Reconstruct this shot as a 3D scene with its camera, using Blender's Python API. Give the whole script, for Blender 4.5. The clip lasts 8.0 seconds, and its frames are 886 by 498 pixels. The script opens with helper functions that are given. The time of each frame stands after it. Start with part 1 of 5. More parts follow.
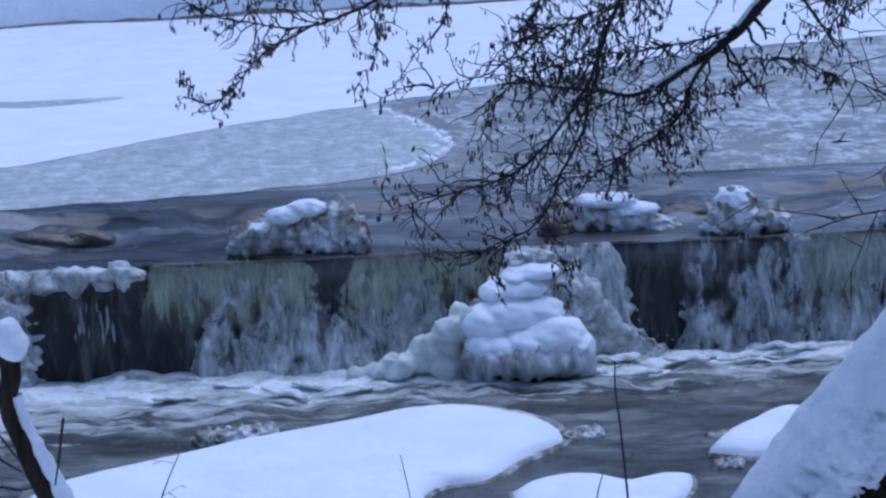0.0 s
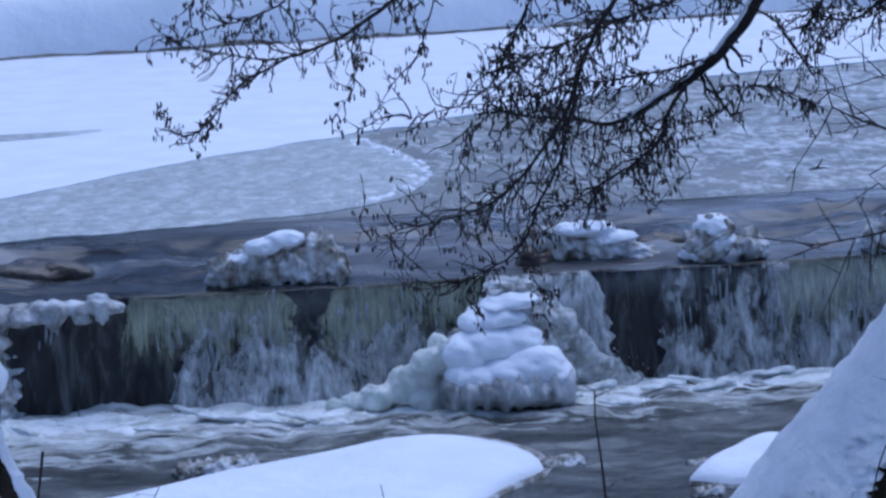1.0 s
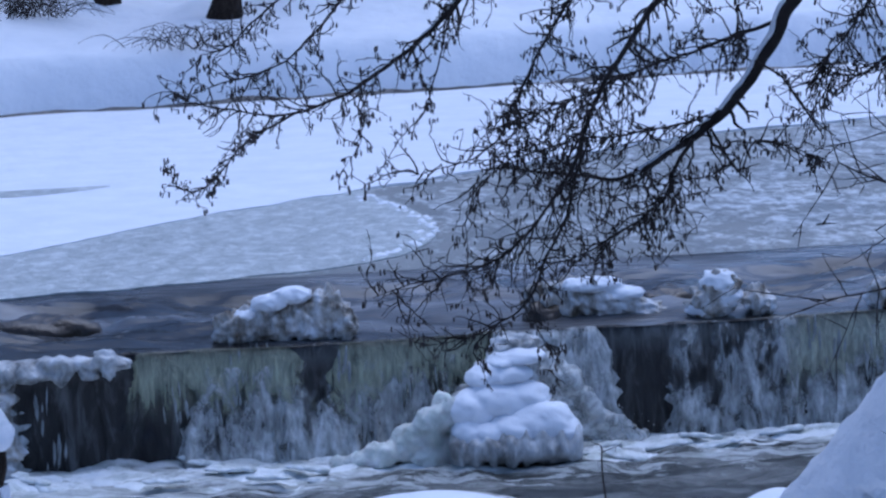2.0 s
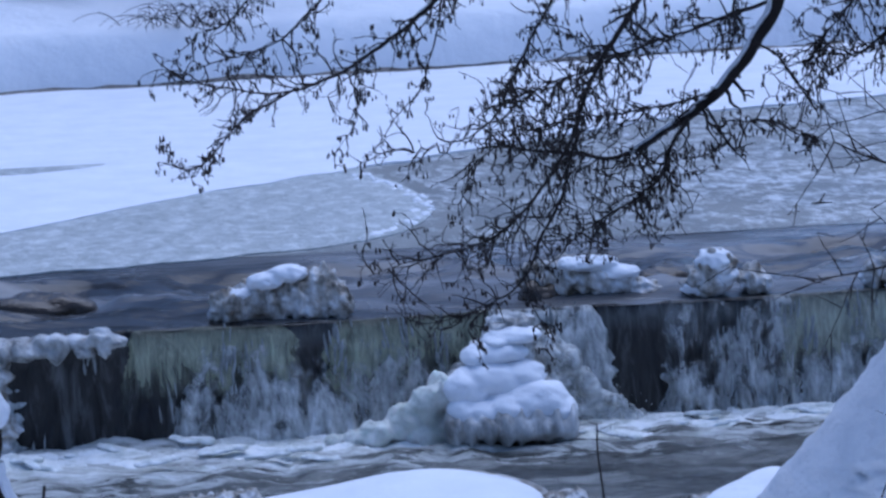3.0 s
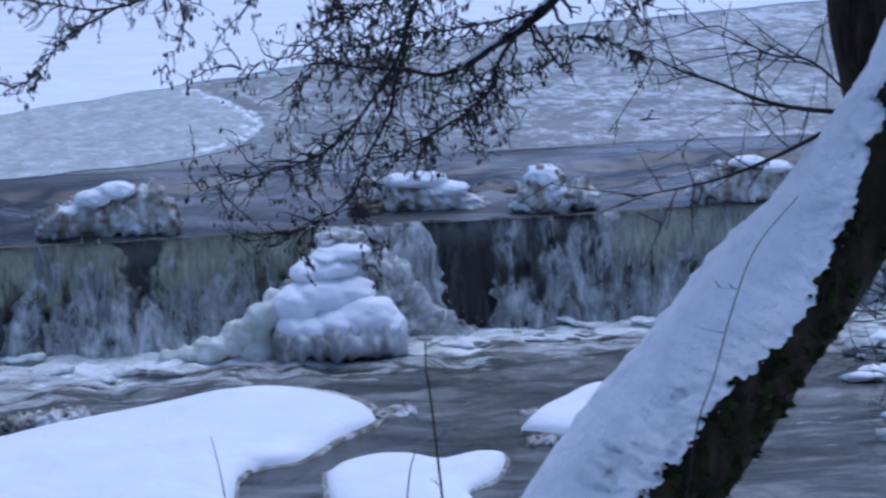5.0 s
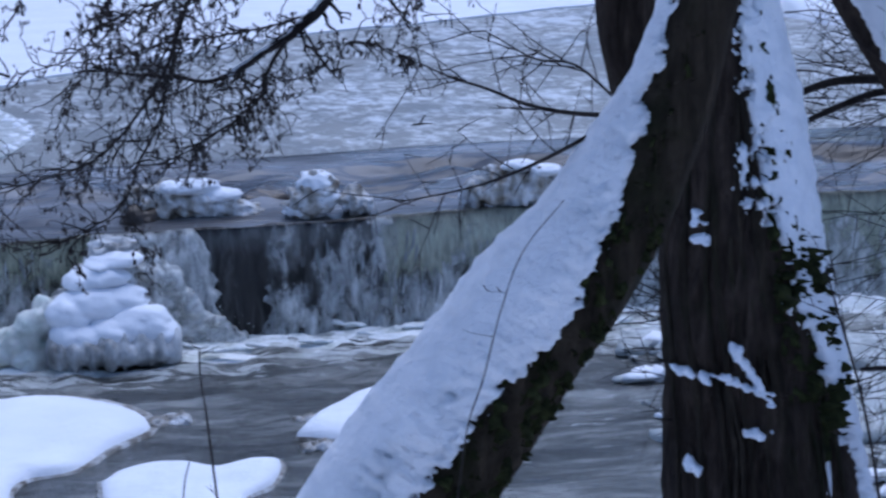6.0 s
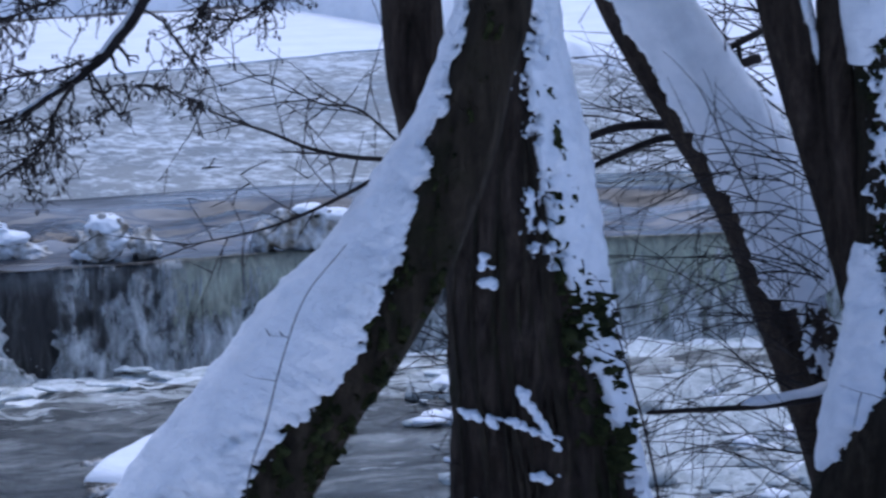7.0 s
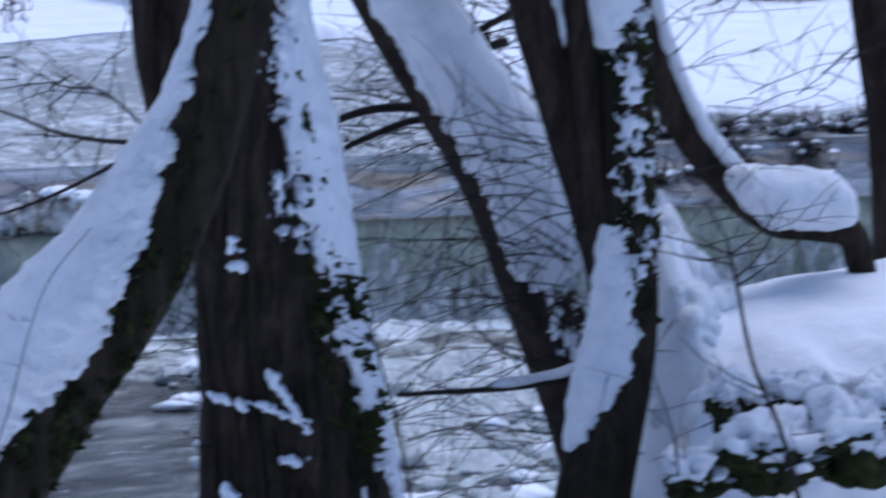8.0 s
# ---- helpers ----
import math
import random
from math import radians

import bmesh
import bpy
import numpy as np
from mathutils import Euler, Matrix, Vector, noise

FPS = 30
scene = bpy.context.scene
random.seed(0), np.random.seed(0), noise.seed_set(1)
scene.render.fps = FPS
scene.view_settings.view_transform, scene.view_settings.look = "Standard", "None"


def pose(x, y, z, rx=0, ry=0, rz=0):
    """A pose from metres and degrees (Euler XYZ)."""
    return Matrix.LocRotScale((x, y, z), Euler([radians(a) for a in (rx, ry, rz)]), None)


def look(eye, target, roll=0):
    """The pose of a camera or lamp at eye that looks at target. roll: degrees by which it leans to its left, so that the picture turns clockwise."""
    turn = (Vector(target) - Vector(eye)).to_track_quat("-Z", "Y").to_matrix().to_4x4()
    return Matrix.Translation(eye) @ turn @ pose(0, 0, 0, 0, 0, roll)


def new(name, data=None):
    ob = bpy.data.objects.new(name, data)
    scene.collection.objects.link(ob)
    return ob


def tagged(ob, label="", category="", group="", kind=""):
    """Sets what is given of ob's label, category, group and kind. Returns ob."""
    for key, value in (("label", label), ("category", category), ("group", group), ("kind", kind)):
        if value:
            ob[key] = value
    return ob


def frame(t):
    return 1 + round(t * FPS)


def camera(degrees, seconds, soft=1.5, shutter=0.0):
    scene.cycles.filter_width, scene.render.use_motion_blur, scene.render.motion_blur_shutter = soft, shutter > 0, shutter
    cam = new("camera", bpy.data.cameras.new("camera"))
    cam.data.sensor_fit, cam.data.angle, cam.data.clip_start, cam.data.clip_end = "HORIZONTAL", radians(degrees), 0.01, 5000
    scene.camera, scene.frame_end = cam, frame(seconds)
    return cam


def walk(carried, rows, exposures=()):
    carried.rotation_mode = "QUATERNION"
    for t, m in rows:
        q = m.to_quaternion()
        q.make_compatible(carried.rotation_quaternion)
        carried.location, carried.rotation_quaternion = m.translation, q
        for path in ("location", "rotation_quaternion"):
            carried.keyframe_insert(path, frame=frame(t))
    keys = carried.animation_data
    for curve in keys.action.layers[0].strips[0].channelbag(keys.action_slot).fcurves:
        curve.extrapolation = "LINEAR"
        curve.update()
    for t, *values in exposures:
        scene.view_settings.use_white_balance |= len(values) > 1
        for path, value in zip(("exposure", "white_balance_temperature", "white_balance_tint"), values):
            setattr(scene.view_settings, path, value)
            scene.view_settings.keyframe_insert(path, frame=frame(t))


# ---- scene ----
cam = camera(16.0, 8.0, soft=2.45, shutter=0.4)
EYE = (0.0, 0.0, 7.6)          # eye above the lower water
# seconds, turn to the right, look up, lean to the left (degrees)
ROWS = [
    (0.0, 0.000, -10.000, -1.500),
    (0.5, 0.297, -10.216, -1.570),
    (1.0, 0.409, -9.468, -1.915),
    (1.2, 0.407, -9.124, -1.960),
    (1.5, 0.404, -8.655, -2.028),
    (1.7, 0.374, -8.451, -2.020),
    (2.8, 0.231, -8.572, -1.899),
    (3.0, 0.384, -8.845, -1.878),
    (3.5, 1.217, -9.343, -1.871),
    (4.0, 2.181, -9.744, -1.669),
    (4.2, 2.419, -10.007, -1.586),
    (5.3, 4.716, -10.479, -1.485),
    (5.4, 5.221, -10.455, -1.476),
    (5.5, 5.485, -10.368, -1.467),
    (5.8, 6.908, -10.378, -1.429),
    (6.0, 7.669, -10.453, -1.403),
    (6.4, 9.010, -10.236, -1.109),
    (6.5, 9.266, -10.148, -1.035),
    (6.6, 9.360, -10.225, -0.962),
    (6.8, 10.691, -9.822, -0.808),
    (7.0, 11.565, -9.724, -0.658),
    (7.5, 13.562, -10.080, -0.213),
    (7.9, 15.434, -10.233, -0.047),
    (8.0, 16.170, -10.064, -0.003),
]
# the lens slides a few centimetres sideways as the holder turns: seconds, metres to the right
SLIDE = ((0.0, -0.039), (4.2, -0.036), (5.3, -0.018), (5.5, -0.016), (6.0, -0.0125), (6.5, -0.007), (7.0, 0.0), (7.5, 0.0055), (8.0, 0.009))
slid = [float(np.interp(r[0], [a for a, b in SLIDE], [b for a, b in SLIDE])) for r in ROWS]
walk(cam, [(t, pose(EYE[0] + d, EYE[1], EYE[2], 0, 0, -yaw + math.degrees(d / 33.0)) @ pose(0, 0, 0, 90 + pitch, 0, 0) @ pose(0, 0, 0, 0, 0, roll)) for (t, yaw, pitch, roll), d in zip(ROWS, slid)],
     exposures=[(0.0, 0.31, 4850, 15), (4.2, 0.31, 4900, 15), (5.5, 0.44, 5050, 15), (6.5, 0.55, 5150, 15), (8.0, 0.66, 5300, 15)])

# ---- light: blue winter dusk under an even sky ----
SUN_UP, SUN_TURN = 70.0, 30.0
world = bpy.data.worlds.new("winter_sky")
scene.world = world
world.use_nodes = True
sky = world.node_tree.nodes.new("ShaderNodeTexSky")
sky.sky_type, sky.sun_disc = "NISHITA", False
sky.sun_elevation, sky.sun_rotation = radians(SUN_UP), radians(SUN_TURN)
sky.air_density, sky.dust_density, sky.ozone_density = 1.0, 2.0, 2.5
world.node_tree.nodes["Background"].inputs["Strength"].default_value = 0.1
world.node_tree.links.new(sky.outputs["Color"], world.node_tree.nodes["Background"].inputs["Color"])
sun = new("sun", bpy.data.lights.new("sun", "SUN"))
sun.data.energy, sun.data.angle, sun.data.color = 1.0, radians(60), (1.0, 0.97, 0.94)
sun.matrix_world = look((0, 0, 0), (math.sin(radians(SUN_TURN)) * -1, math.cos(radians(SUN_TURN)) * -1, -math.tan(radians(SUN_UP))))


# ---- materials ----
class Mat:
    """A small builder of node materials."""

    def __init__(self, name, rough=0.6, metal=0.0, ior=1.45):
        self.m = bpy.data.materials.new(name)
        self.m.use_nodes = True
        self.t = self.m.node_tree
        self.b = self.t.nodes["Principled BSDF"]
        self.b.inputs["Roughness"].default_value = rough
        self.b.inputs["Metallic"].default_value = metal
        self.b.inputs["IOR"].default_value = ior
        self.co = self.n("ShaderNodeTexCoord").outputs["Object"]

    def n(self, kind):
        return self.t.nodes.new(kind)

    def link(self, a, b):
        self.t.links.new(a, b)

    def noise(self, scale, detail=5, stretch=(1, 1, 1), rough=0.55, warp=0.0):
        mp = self.n("ShaderNodeMapping")
        mp.inputs["Scale"].default_value = stretch
        self.link(self.co, mp.inputs["Vector"])
        tx = self.n("ShaderNodeTexNoise")
        tx.inputs["Scale"].default_value, tx.inputs["Detail"].default_value = scale, detail
        tx.inputs["Roughness"].default_value, tx.inputs["Distortion"].default_value = rough, warp
        self.link(mp.outputs["Vector"], tx.inputs["Vector"])
        return tx.outputs["Fac"]

    def ramp(self, fac, *stops):
        r = self.n("ShaderNodeValToRGB")
        els = r.color_ramp.elements
        while len(els) < len(stops):
            els.new(0.5)
        for e, (p, c) in zip(els, stops):
            e.position = p
            e.color = (*c, 1) if isinstance(c, tuple) else (c, c, c, 1)
        self.link(fac, r.inputs["Fac"])
        return r.outputs["Color"]

    def mix(self, fac, a, b, blend="MIX"):
        x = self.n("ShaderNodeMix")
        x.data_type, x.blend_type = "RGBA", blend
        for k, v in ((0, fac), (6, a), (7, b)):
            if isinstance(v, (tuple, float, int)):
                x.inputs[k].default_value = v if k == 0 else (*v, 1)
            else:
                self.link(v, x.inputs[k])
        return x.outputs[2]

    def math(self, op, a, b=0.0, clamp=False):
        x = self.n("ShaderNodeMath")
        x.operation, x.use_clamp = op, clamp
        for k, v in ((0, a), (1, b)):
            if isinstance(v, (float, int)):
                x.inputs[k].default_value = v
            else:
                self.link(v, x.inputs[k])
        return x.outputs[0]

    def axis(self, k):
        s = self.n("ShaderNodeSeparateXYZ")
        self.link(self.co, s.inputs[0])
        return s.outputs[k]

    def colour(self, v):
        self.link(v, self.b.inputs["Base Color"]) if not isinstance(v, tuple) else setattr(self.b.inputs["Base Color"], "default_value", (*v, 1))
        return self

    def rough(self, v):
        self.link(v, self.b.inputs["Roughness"])
        return self

    def bump(self, fac, depth, strength=1.0):
        bm = self.n("ShaderNodeBump")
        bm.inputs["Strength"].default_value, bm.inputs["Distance"].default_value = strength, depth
        self.link(fac, bm.inputs["Height"])
        old = self.b.inputs["Normal"].links
        if old:
            self.link(old[0].from_socket, bm.inputs["Normal"])
        self.link(bm.outputs["Normal"], self.b.inputs["Normal"])
        return self


def mat_snow():
    m = Mat("snow", 0.75)
    m.colour(m.ramp(m.noise(1.3, 6), (0.3, (0.72, 0.74, 0.77)), (0.7, (0.81, 0.82, 0.84))))
    return m.bump(m.noise(2.5, 4), 0.05).bump(m.noise(60, 4), 0.004).m


def mat_tree_snow():
    m = Mat("clinging_snow", 0.7)
    m.colour(m.ramp(m.noise(9, 6), (0.25, (0.64, 0.66, 0.69)), (0.6, (0.77, 0.78, 0.80))))
    return m.bump(m.noise(5, 4), 0.02).bump(m.noise(38, 6, (1, 1, 1), 0.65), 0.010).m


def mat_bark(name, dark, light, moss, amount):
    m = Mat(name, 0.85)
    m.b.inputs["Specular IOR Level"].default_value = 0.15
    plates = m.noise(11, 9, (1, 1, 0.16), 0.72, 1.0)
    fine = m.noise(55, 6, (1, 1, 0.3), 0.65)
    col = m.ramp(m.math("ADD", m.math("MULTIPLY", plates, 0.75), m.math("MULTIPLY", fine, 0.25)), (0.36, dark), (0.52, tuple((a + b) * 0.45 for a, b in zip(dark, light))), (0.66, light))
    patch = m.ramp(m.noise(3.2, 6), (0.62 - amount, 0.0), (0.75 - amount, 1.0))
    grain = m.ramp(m.noise(60, 4), (0.3, 0.2), (0.7, 1.0))
    m.colour(m.mix(m.mix(1.0, patch, grain, "MULTIPLY"), col, moss))
    return m.bump(plates, 0.13).bump(fine, 0.02).m


def mat_twig():
    m = Mat("twig_bark", 0.8)
    m.b.inputs["Specular IOR Level"].default_value = 0.2
    m.colour(m.ramp(m.noise(8, 4), (0.3, (0.012, 0.009, 0.008)), (0.75, (0.036, 0.029, 0.026))))
    return m.m


def mat_cone():
    m = Mat("cone", 0.8)
    m.colour(m.ramp(m.noise(40, 3), (0.3, (0.014, 0.010, 0.009)), (0.7, (0.04, 0.028, 0.022))))
    return m.m


def mat_pond():
    """Slow dark water covered in drifting flecks of slush."""
    m = Mat("slushy_water", 0.3, ior=1.33)
    drift = m.noise(0.28, 4, (1, 0.8, 1), 0.6, 0.8)
    fl = m.noise(4.6, 7, (1.0, 0.55, 1), 0.66, 0.4)
    fleck = m.ramp(m.math("ADD", m.math("ADD", fl, m.math("MULTIPLY", m.axis(0), 0.006)), m.math("MULTIPLY", m.math("SUBTRACT", drift, 0.5), 0.5)), (0.52, 0.0), (0.70, 0.85))
    film = m.ramp(m.noise(1.0, 7, (1, 0.5, 1), 0.6), (0.3, 0.2), (0.7, 0.75))
    base = m.mix(film, (0.11, 0.115, 0.108), (0.32, 0.33, 0.32))
    m.colour(m.mix(fleck, base, (0.66, 0.68, 0.69)))
    m.rough(m.ramp(film, (0.3, 0.35), (0.6, 0.6)))
    return m.bump(fl, 0.03).m


def mat_dark_water():
    """Smooth brown water drawn down to the lip, the sky's sheen painted on in pale bands."""
    m = Mat("dark_smooth_water", 0.16, ior=1.33)
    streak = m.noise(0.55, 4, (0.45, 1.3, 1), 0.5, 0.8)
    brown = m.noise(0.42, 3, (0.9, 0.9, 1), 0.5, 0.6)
    # pale stops imitate the sky's sheen on the dark water
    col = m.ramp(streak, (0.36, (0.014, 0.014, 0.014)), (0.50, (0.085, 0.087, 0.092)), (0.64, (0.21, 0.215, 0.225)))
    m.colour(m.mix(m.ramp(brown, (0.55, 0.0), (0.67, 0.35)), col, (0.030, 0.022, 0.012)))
    m.rough(m.ramp(m.noise(0.5, 3, (0.7, 0.9, 1), 0.5, 0.6), (0.35, 0.10), (0.65, 0.40)))
    return m.bump(m.noise(0.9, 3, (0.5, 1.2, 1), 0.5, 0.5), 0.22).bump(m.noise(5, 4, (0.4, 1.6, 1), 0.55, 0.5), 0.012).m


def mat_lower_water():
    """Broken water with torn foam that thins out away from the fall."""
    m = Mat("foaming_water", 0.12, ior=1.33)
    y = m.axis(1)
    near = m.n("ShaderNodeMapRange")
    near.inputs["From Min"].default_value, near.inputs["From Max"].default_value = 31.9, 35.2
    near.inputs["To Min"].default_value, near.inputs["To Max"].default_value = -0.18, 0.18
    m.link(m.math("ADD", y, m.math("MULTIPLY", m.axis(0), -0.28)), near.inputs["Value"])
    torn = m.noise(1.7, 9, (0.8, 2.2, 1), 0.70, 0.5)
    # flat thin foam rides on the slack water by the trees
    slack = m.n("ShaderNodeMapRange")
    slack.inputs["From Min"].default_value, slack.inputs["From Max"].default_value = 3.5, 7.0
    slack.inputs["To Min"].default_value, slack.inputs["To Max"].default_value = 0.0, 0.15
    m.link(m.axis(0), slack.inputs["Value"])
    foam = m.ramp(m.math("ADD", m.math("ADD", torn, near.outputs[0]), slack.outputs[0]), (0.49, 0.0), (0.58, 0.55), (0.68, 1.0))
    murk = m.ramp(m.noise(0.8, 9, (0.5, 1.5, 1), 0.68, 0.6), (0.36, (0.022, 0.025, 0.023)), (0.50, (0.10, 0.105, 0.098)), (0.64, (0.28, 0.285, 0.265)))
    m.colour(m.mix(foam, murk, m.ramp(m.noise(6, 6, (0.7, 1.4, 1)), (0.35, (0.46, 0.49, 0.45)), (0.6, (0.72, 0.74, 0.73)))))
    m.rough(m.ramp(foam, (0.2, 0.14), (0.8, 0.7)))
    return m.bump(m.noise(2.2, 5, (1, 1.8, 1), 0.6, 0.5), 0.13).bump(torn, 0.06).bump(m.noise(11, 5, (0.7, 1.6, 1), 0.6, 0.4), 0.02).m


def down_of(m):
    """0 at the weir's lip, 1 at the lower water."""
    v = m.n("ShaderNodeMapRange")
    v.inputs["From Min"].default_value, v.inputs["From Max"].default_value = 1.28, 0.0
    m.link(m.axis(2), v.inputs["Value"])
    return v.outputs[0]


def mat_film():
    """A thin wet film over the dark masonry, with faint runs of white."""
    m = Mat("thin_dark_film", 0.25, ior=1.33)
    runs = m.noise(3.2, 6, (1.6, 1, 0.35), 0.62, 0.5)
    v = down_of(m)
    col = m.ramp(runs, (0.30, (0.008, 0.008, 0.010)), (0.52, (0.030, 0.029, 0.027)), (0.70, (0.13, 0.13, 0.125)))
    m.colour(m.mix(m.ramp(m.math("ADD", v, m.math("MULTIPLY", m.math("SUBTRACT", runs, 0.5), 0.4)), (0.0, 0.0), (0.12, 0.35), (0.25, 0.0)), col, (0.16, 0.165, 0.16)))
    return m.bump(runs, 0.08).bump(m.noise(16, 5, (1.4, 1, 0.3)), 0.02).m


def mat_glass_sheet(name, green, glassy):
    """The unbroken part of a falling sheet: green and streaked, torn open below.  glassy: how far down it holds, 0 to 1."""
    m = Mat(name, 0.25, ior=1.33)
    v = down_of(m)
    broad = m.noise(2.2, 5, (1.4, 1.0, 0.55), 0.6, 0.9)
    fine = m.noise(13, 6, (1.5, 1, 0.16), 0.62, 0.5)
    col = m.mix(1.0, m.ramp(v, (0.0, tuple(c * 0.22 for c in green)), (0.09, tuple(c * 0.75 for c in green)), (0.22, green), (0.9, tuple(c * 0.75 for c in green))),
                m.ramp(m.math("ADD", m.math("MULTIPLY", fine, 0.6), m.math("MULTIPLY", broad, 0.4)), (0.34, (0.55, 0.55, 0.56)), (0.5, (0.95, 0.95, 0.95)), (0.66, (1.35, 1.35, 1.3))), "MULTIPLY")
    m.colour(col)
    hold = m.math("ADD", m.math("ADD", broad, m.math("MULTIPLY", m.math("SUBTRACT", fine, 0.5), 0.35)), m.math("MULTIPLY", m.math("SUBTRACT", v, glassy), -0.75))
    m.link(m.ramp(hold, (0.34, 0.0), (0.52, 0.75), (0.66, 1.0)), m.b.inputs["Alpha"])
    return m.bump(broad, 0.10).bump(fine, 0.03).m


def mat_torn(name, level, top, slope):
    """White water torn into rags through which the dark weir shows.
    level: how much there is; top: where it sets in, 0 to 1; slope: how fast it thickens downwards."""
    m = Mat(name, 0.7, ior=1.33)
    v = down_of(m)
    rags = m.noise(2.4, 5, (1.5, 1.0, 0.85), 0.58, 0.6)
    fine = m.noise(7.0, 6, (1.4, 1, 0.65), 0.62, 0.4)
    m.colour(m.ramp(m.noise(8, 6, (1.3, 1, 0.5), 0.62, 0.4), (0.33, (0.30, 0.31, 0.295)), (0.50, (0.52, 0.535, 0.515)), (0.66, (0.76, 0.77, 0.76))))
    d = m.math("ADD", m.math("ADD", m.math("MULTIPLY", rags, 0.62), m.math("MULTIPLY", fine, 0.38)), m.math("ADD", level, m.math("MULTIPLY", m.math("SUBTRACT", v, top), slope)))
    m.link(m.ramp(d, (0.45, 0.0), (0.54, 0.45), (0.65, 0.93)), m.b.inputs["Alpha"])
    return m.bump(rags, 0.12).bump(fine, 0.04).m


def mat_froth():
    m = Mat("greenish_froth", 0.9)
    m.b.inputs["Subsurface Weight"].default_value = 0.7
    m.b.inputs["Subsurface Radius"].default_value = (0.10, 0.12, 0.11)
    m.b.inputs["Subsurface Scale"].default_value = 1.0
    m.colour(m.ramp(m.noise(3.5, 6, (1, 1, 1), 0.6), (0.3, (0.45, 0.47, 0.41)), (0.66, (0.72, 0.735, 0.69))))
    return m.bump(m.noise(8, 7, (1, 1, 1), 0.6), 0.05).bump(m.noise(34, 4), 0.01).m


def mat_foam_bank():
    """Foam streaked by the current, green water between."""
    m = Mat("streaked_foam", 0.8)
    streak = m.noise(2.4, 8, (0.7, 1.7, 1), 0.66, 0.7)
    m.colour(m.ramp(streak, (0.28, (0.22, 0.24, 0.22)), (0.41, (0.56, 0.59, 0.55)), (0.54, (0.80, 0.82, 0.81))))
    return m.bump(streak, 0.06).bump(m.noise(9, 6), 0.02).m


def mat_tatter():
    m = Mat("torn_white_water", 0.6)
    m.colour(m.ramp(m.noise(14, 5, (1, 1, 0.4), 0.6), (0.3, (0.13, 0.14, 0.135)), (0.65, (0.33, 0.35, 0.35))))
    return m.bump(m.noise(25, 5), 0.02).m


def mat_ice():
    """Cloudy ice mounds, yellowish where wet, brown for painted-in shadow, white where snow lies."""
    m = Mat("cloudy_ice", 0.35, ior=1.31)
    # the brown end of the ramp also imitates shadow between the knobs
    m.colour(m.ramp(m.noise(5, 6, (1, 1, 0.6), 0.6), (0.36, (0.10, 0.08, 0.055)), (0.49, (0.36, 0.34, 0.30)), (0.66, (0.72, 0.73, 0.74))))
    return m.bump(m.noise(11, 6, (1, 1, 0.4)), 0.04).bump(m.noise(50, 3), 0.006).m


def mat_grey_ice():
    """Wet splashed ice, grey and cloudy."""
    m = Mat("grey_ice", 0.3, ior=1.31)
    m.colour(m.ramp(m.noise(4, 6, (1, 1, 0.5), 0.6), (0.34, (0.15, 0.15, 0.14)), (0.5, (0.40, 0.40, 0.385)), (0.66, (0.66, 0.67, 0.67))))
    return m.bump(m.noise(9, 6, (1, 1, 0.4)), 0.03).m


def mat_spray():
    """Flying white water, thin enough to see through in places."""
    m = Mat("flying_spray", 0.9)
    rag = m.noise(4.0, 6, (1, 1, 0.9), 0.62, 0.8)
    m.colour(m.ramp(rag, (0.3, (0.50, 0.52, 0.49)), (0.62, (0.78, 0.79, 0.77))))
    m.link(m.ramp(rag, (0.36, 0.08), (0.5, 0.45), (0.64, 0.85)), m.b.inputs["Alpha"])
    return m.bump(rag, 0.08).m


def mat_slush_ice():
    m = Mat("grey_pancake_ice", 0.5, ior=1.31)
    flow = m.noise(4.6, 8, (1.0, 0.6, 1), 0.68, 0.6)
    m.colour(m.ramp(flow, (0.32, (0.31, 0.335, 0.325)), (0.5, (0.44, 0.465, 0.455)), (0.68, (0.66, 0.68, 0.67))))
    return m.bump(flow, 0.05).bump(m.noise(14, 5), 0.02).m


def mat_wall():
    m = Mat("wet_dark_masonry", 0.3)
    m.colour(m.ramp(m.noise(5, 7, (1, 1, 0.5)), (0.3, (0.010, 0.010, 0.011)), (0.75, (0.055, 0.050, 0.045))))
    return m.bump(m.noise(6, 6, (1, 1, 0.5)), 0.06).m


def mat_crest_brown():
    m = Mat("wet_crest_brown", 0.2)
    m.colour(m.ramp(m.noise(4, 6, (1, 1, 0.5)), (0.3, (0.016, 0.011, 0.007)), (0.7, (0.055, 0.039, 0.023))))
    return m.bump(m.noise(7, 5), 0.04).m


def mat_earth():
    m = Mat("shadowed_earth", 0.8)
    m.colour(m.ramp(m.noise(3, 7), (0.3, (0.06, 0.055, 0.05)), (0.7, (0.24, 0.22, 0.20))))
    return m.bump(m.noise(12, 5), 0.04).m


def mat_moss():
    m = Mat("moss", 0.95)
    m.b.inputs["Specular IOR Level"].default_value = 0.1
    m.colour(m.ramp(m.noise(18, 6), (0.3, (0.007, 0.008, 0.004)), (0.7, (0.042, 0.047, 0.016))))
    return m.bump(m.noise(45, 5), 0.015).m


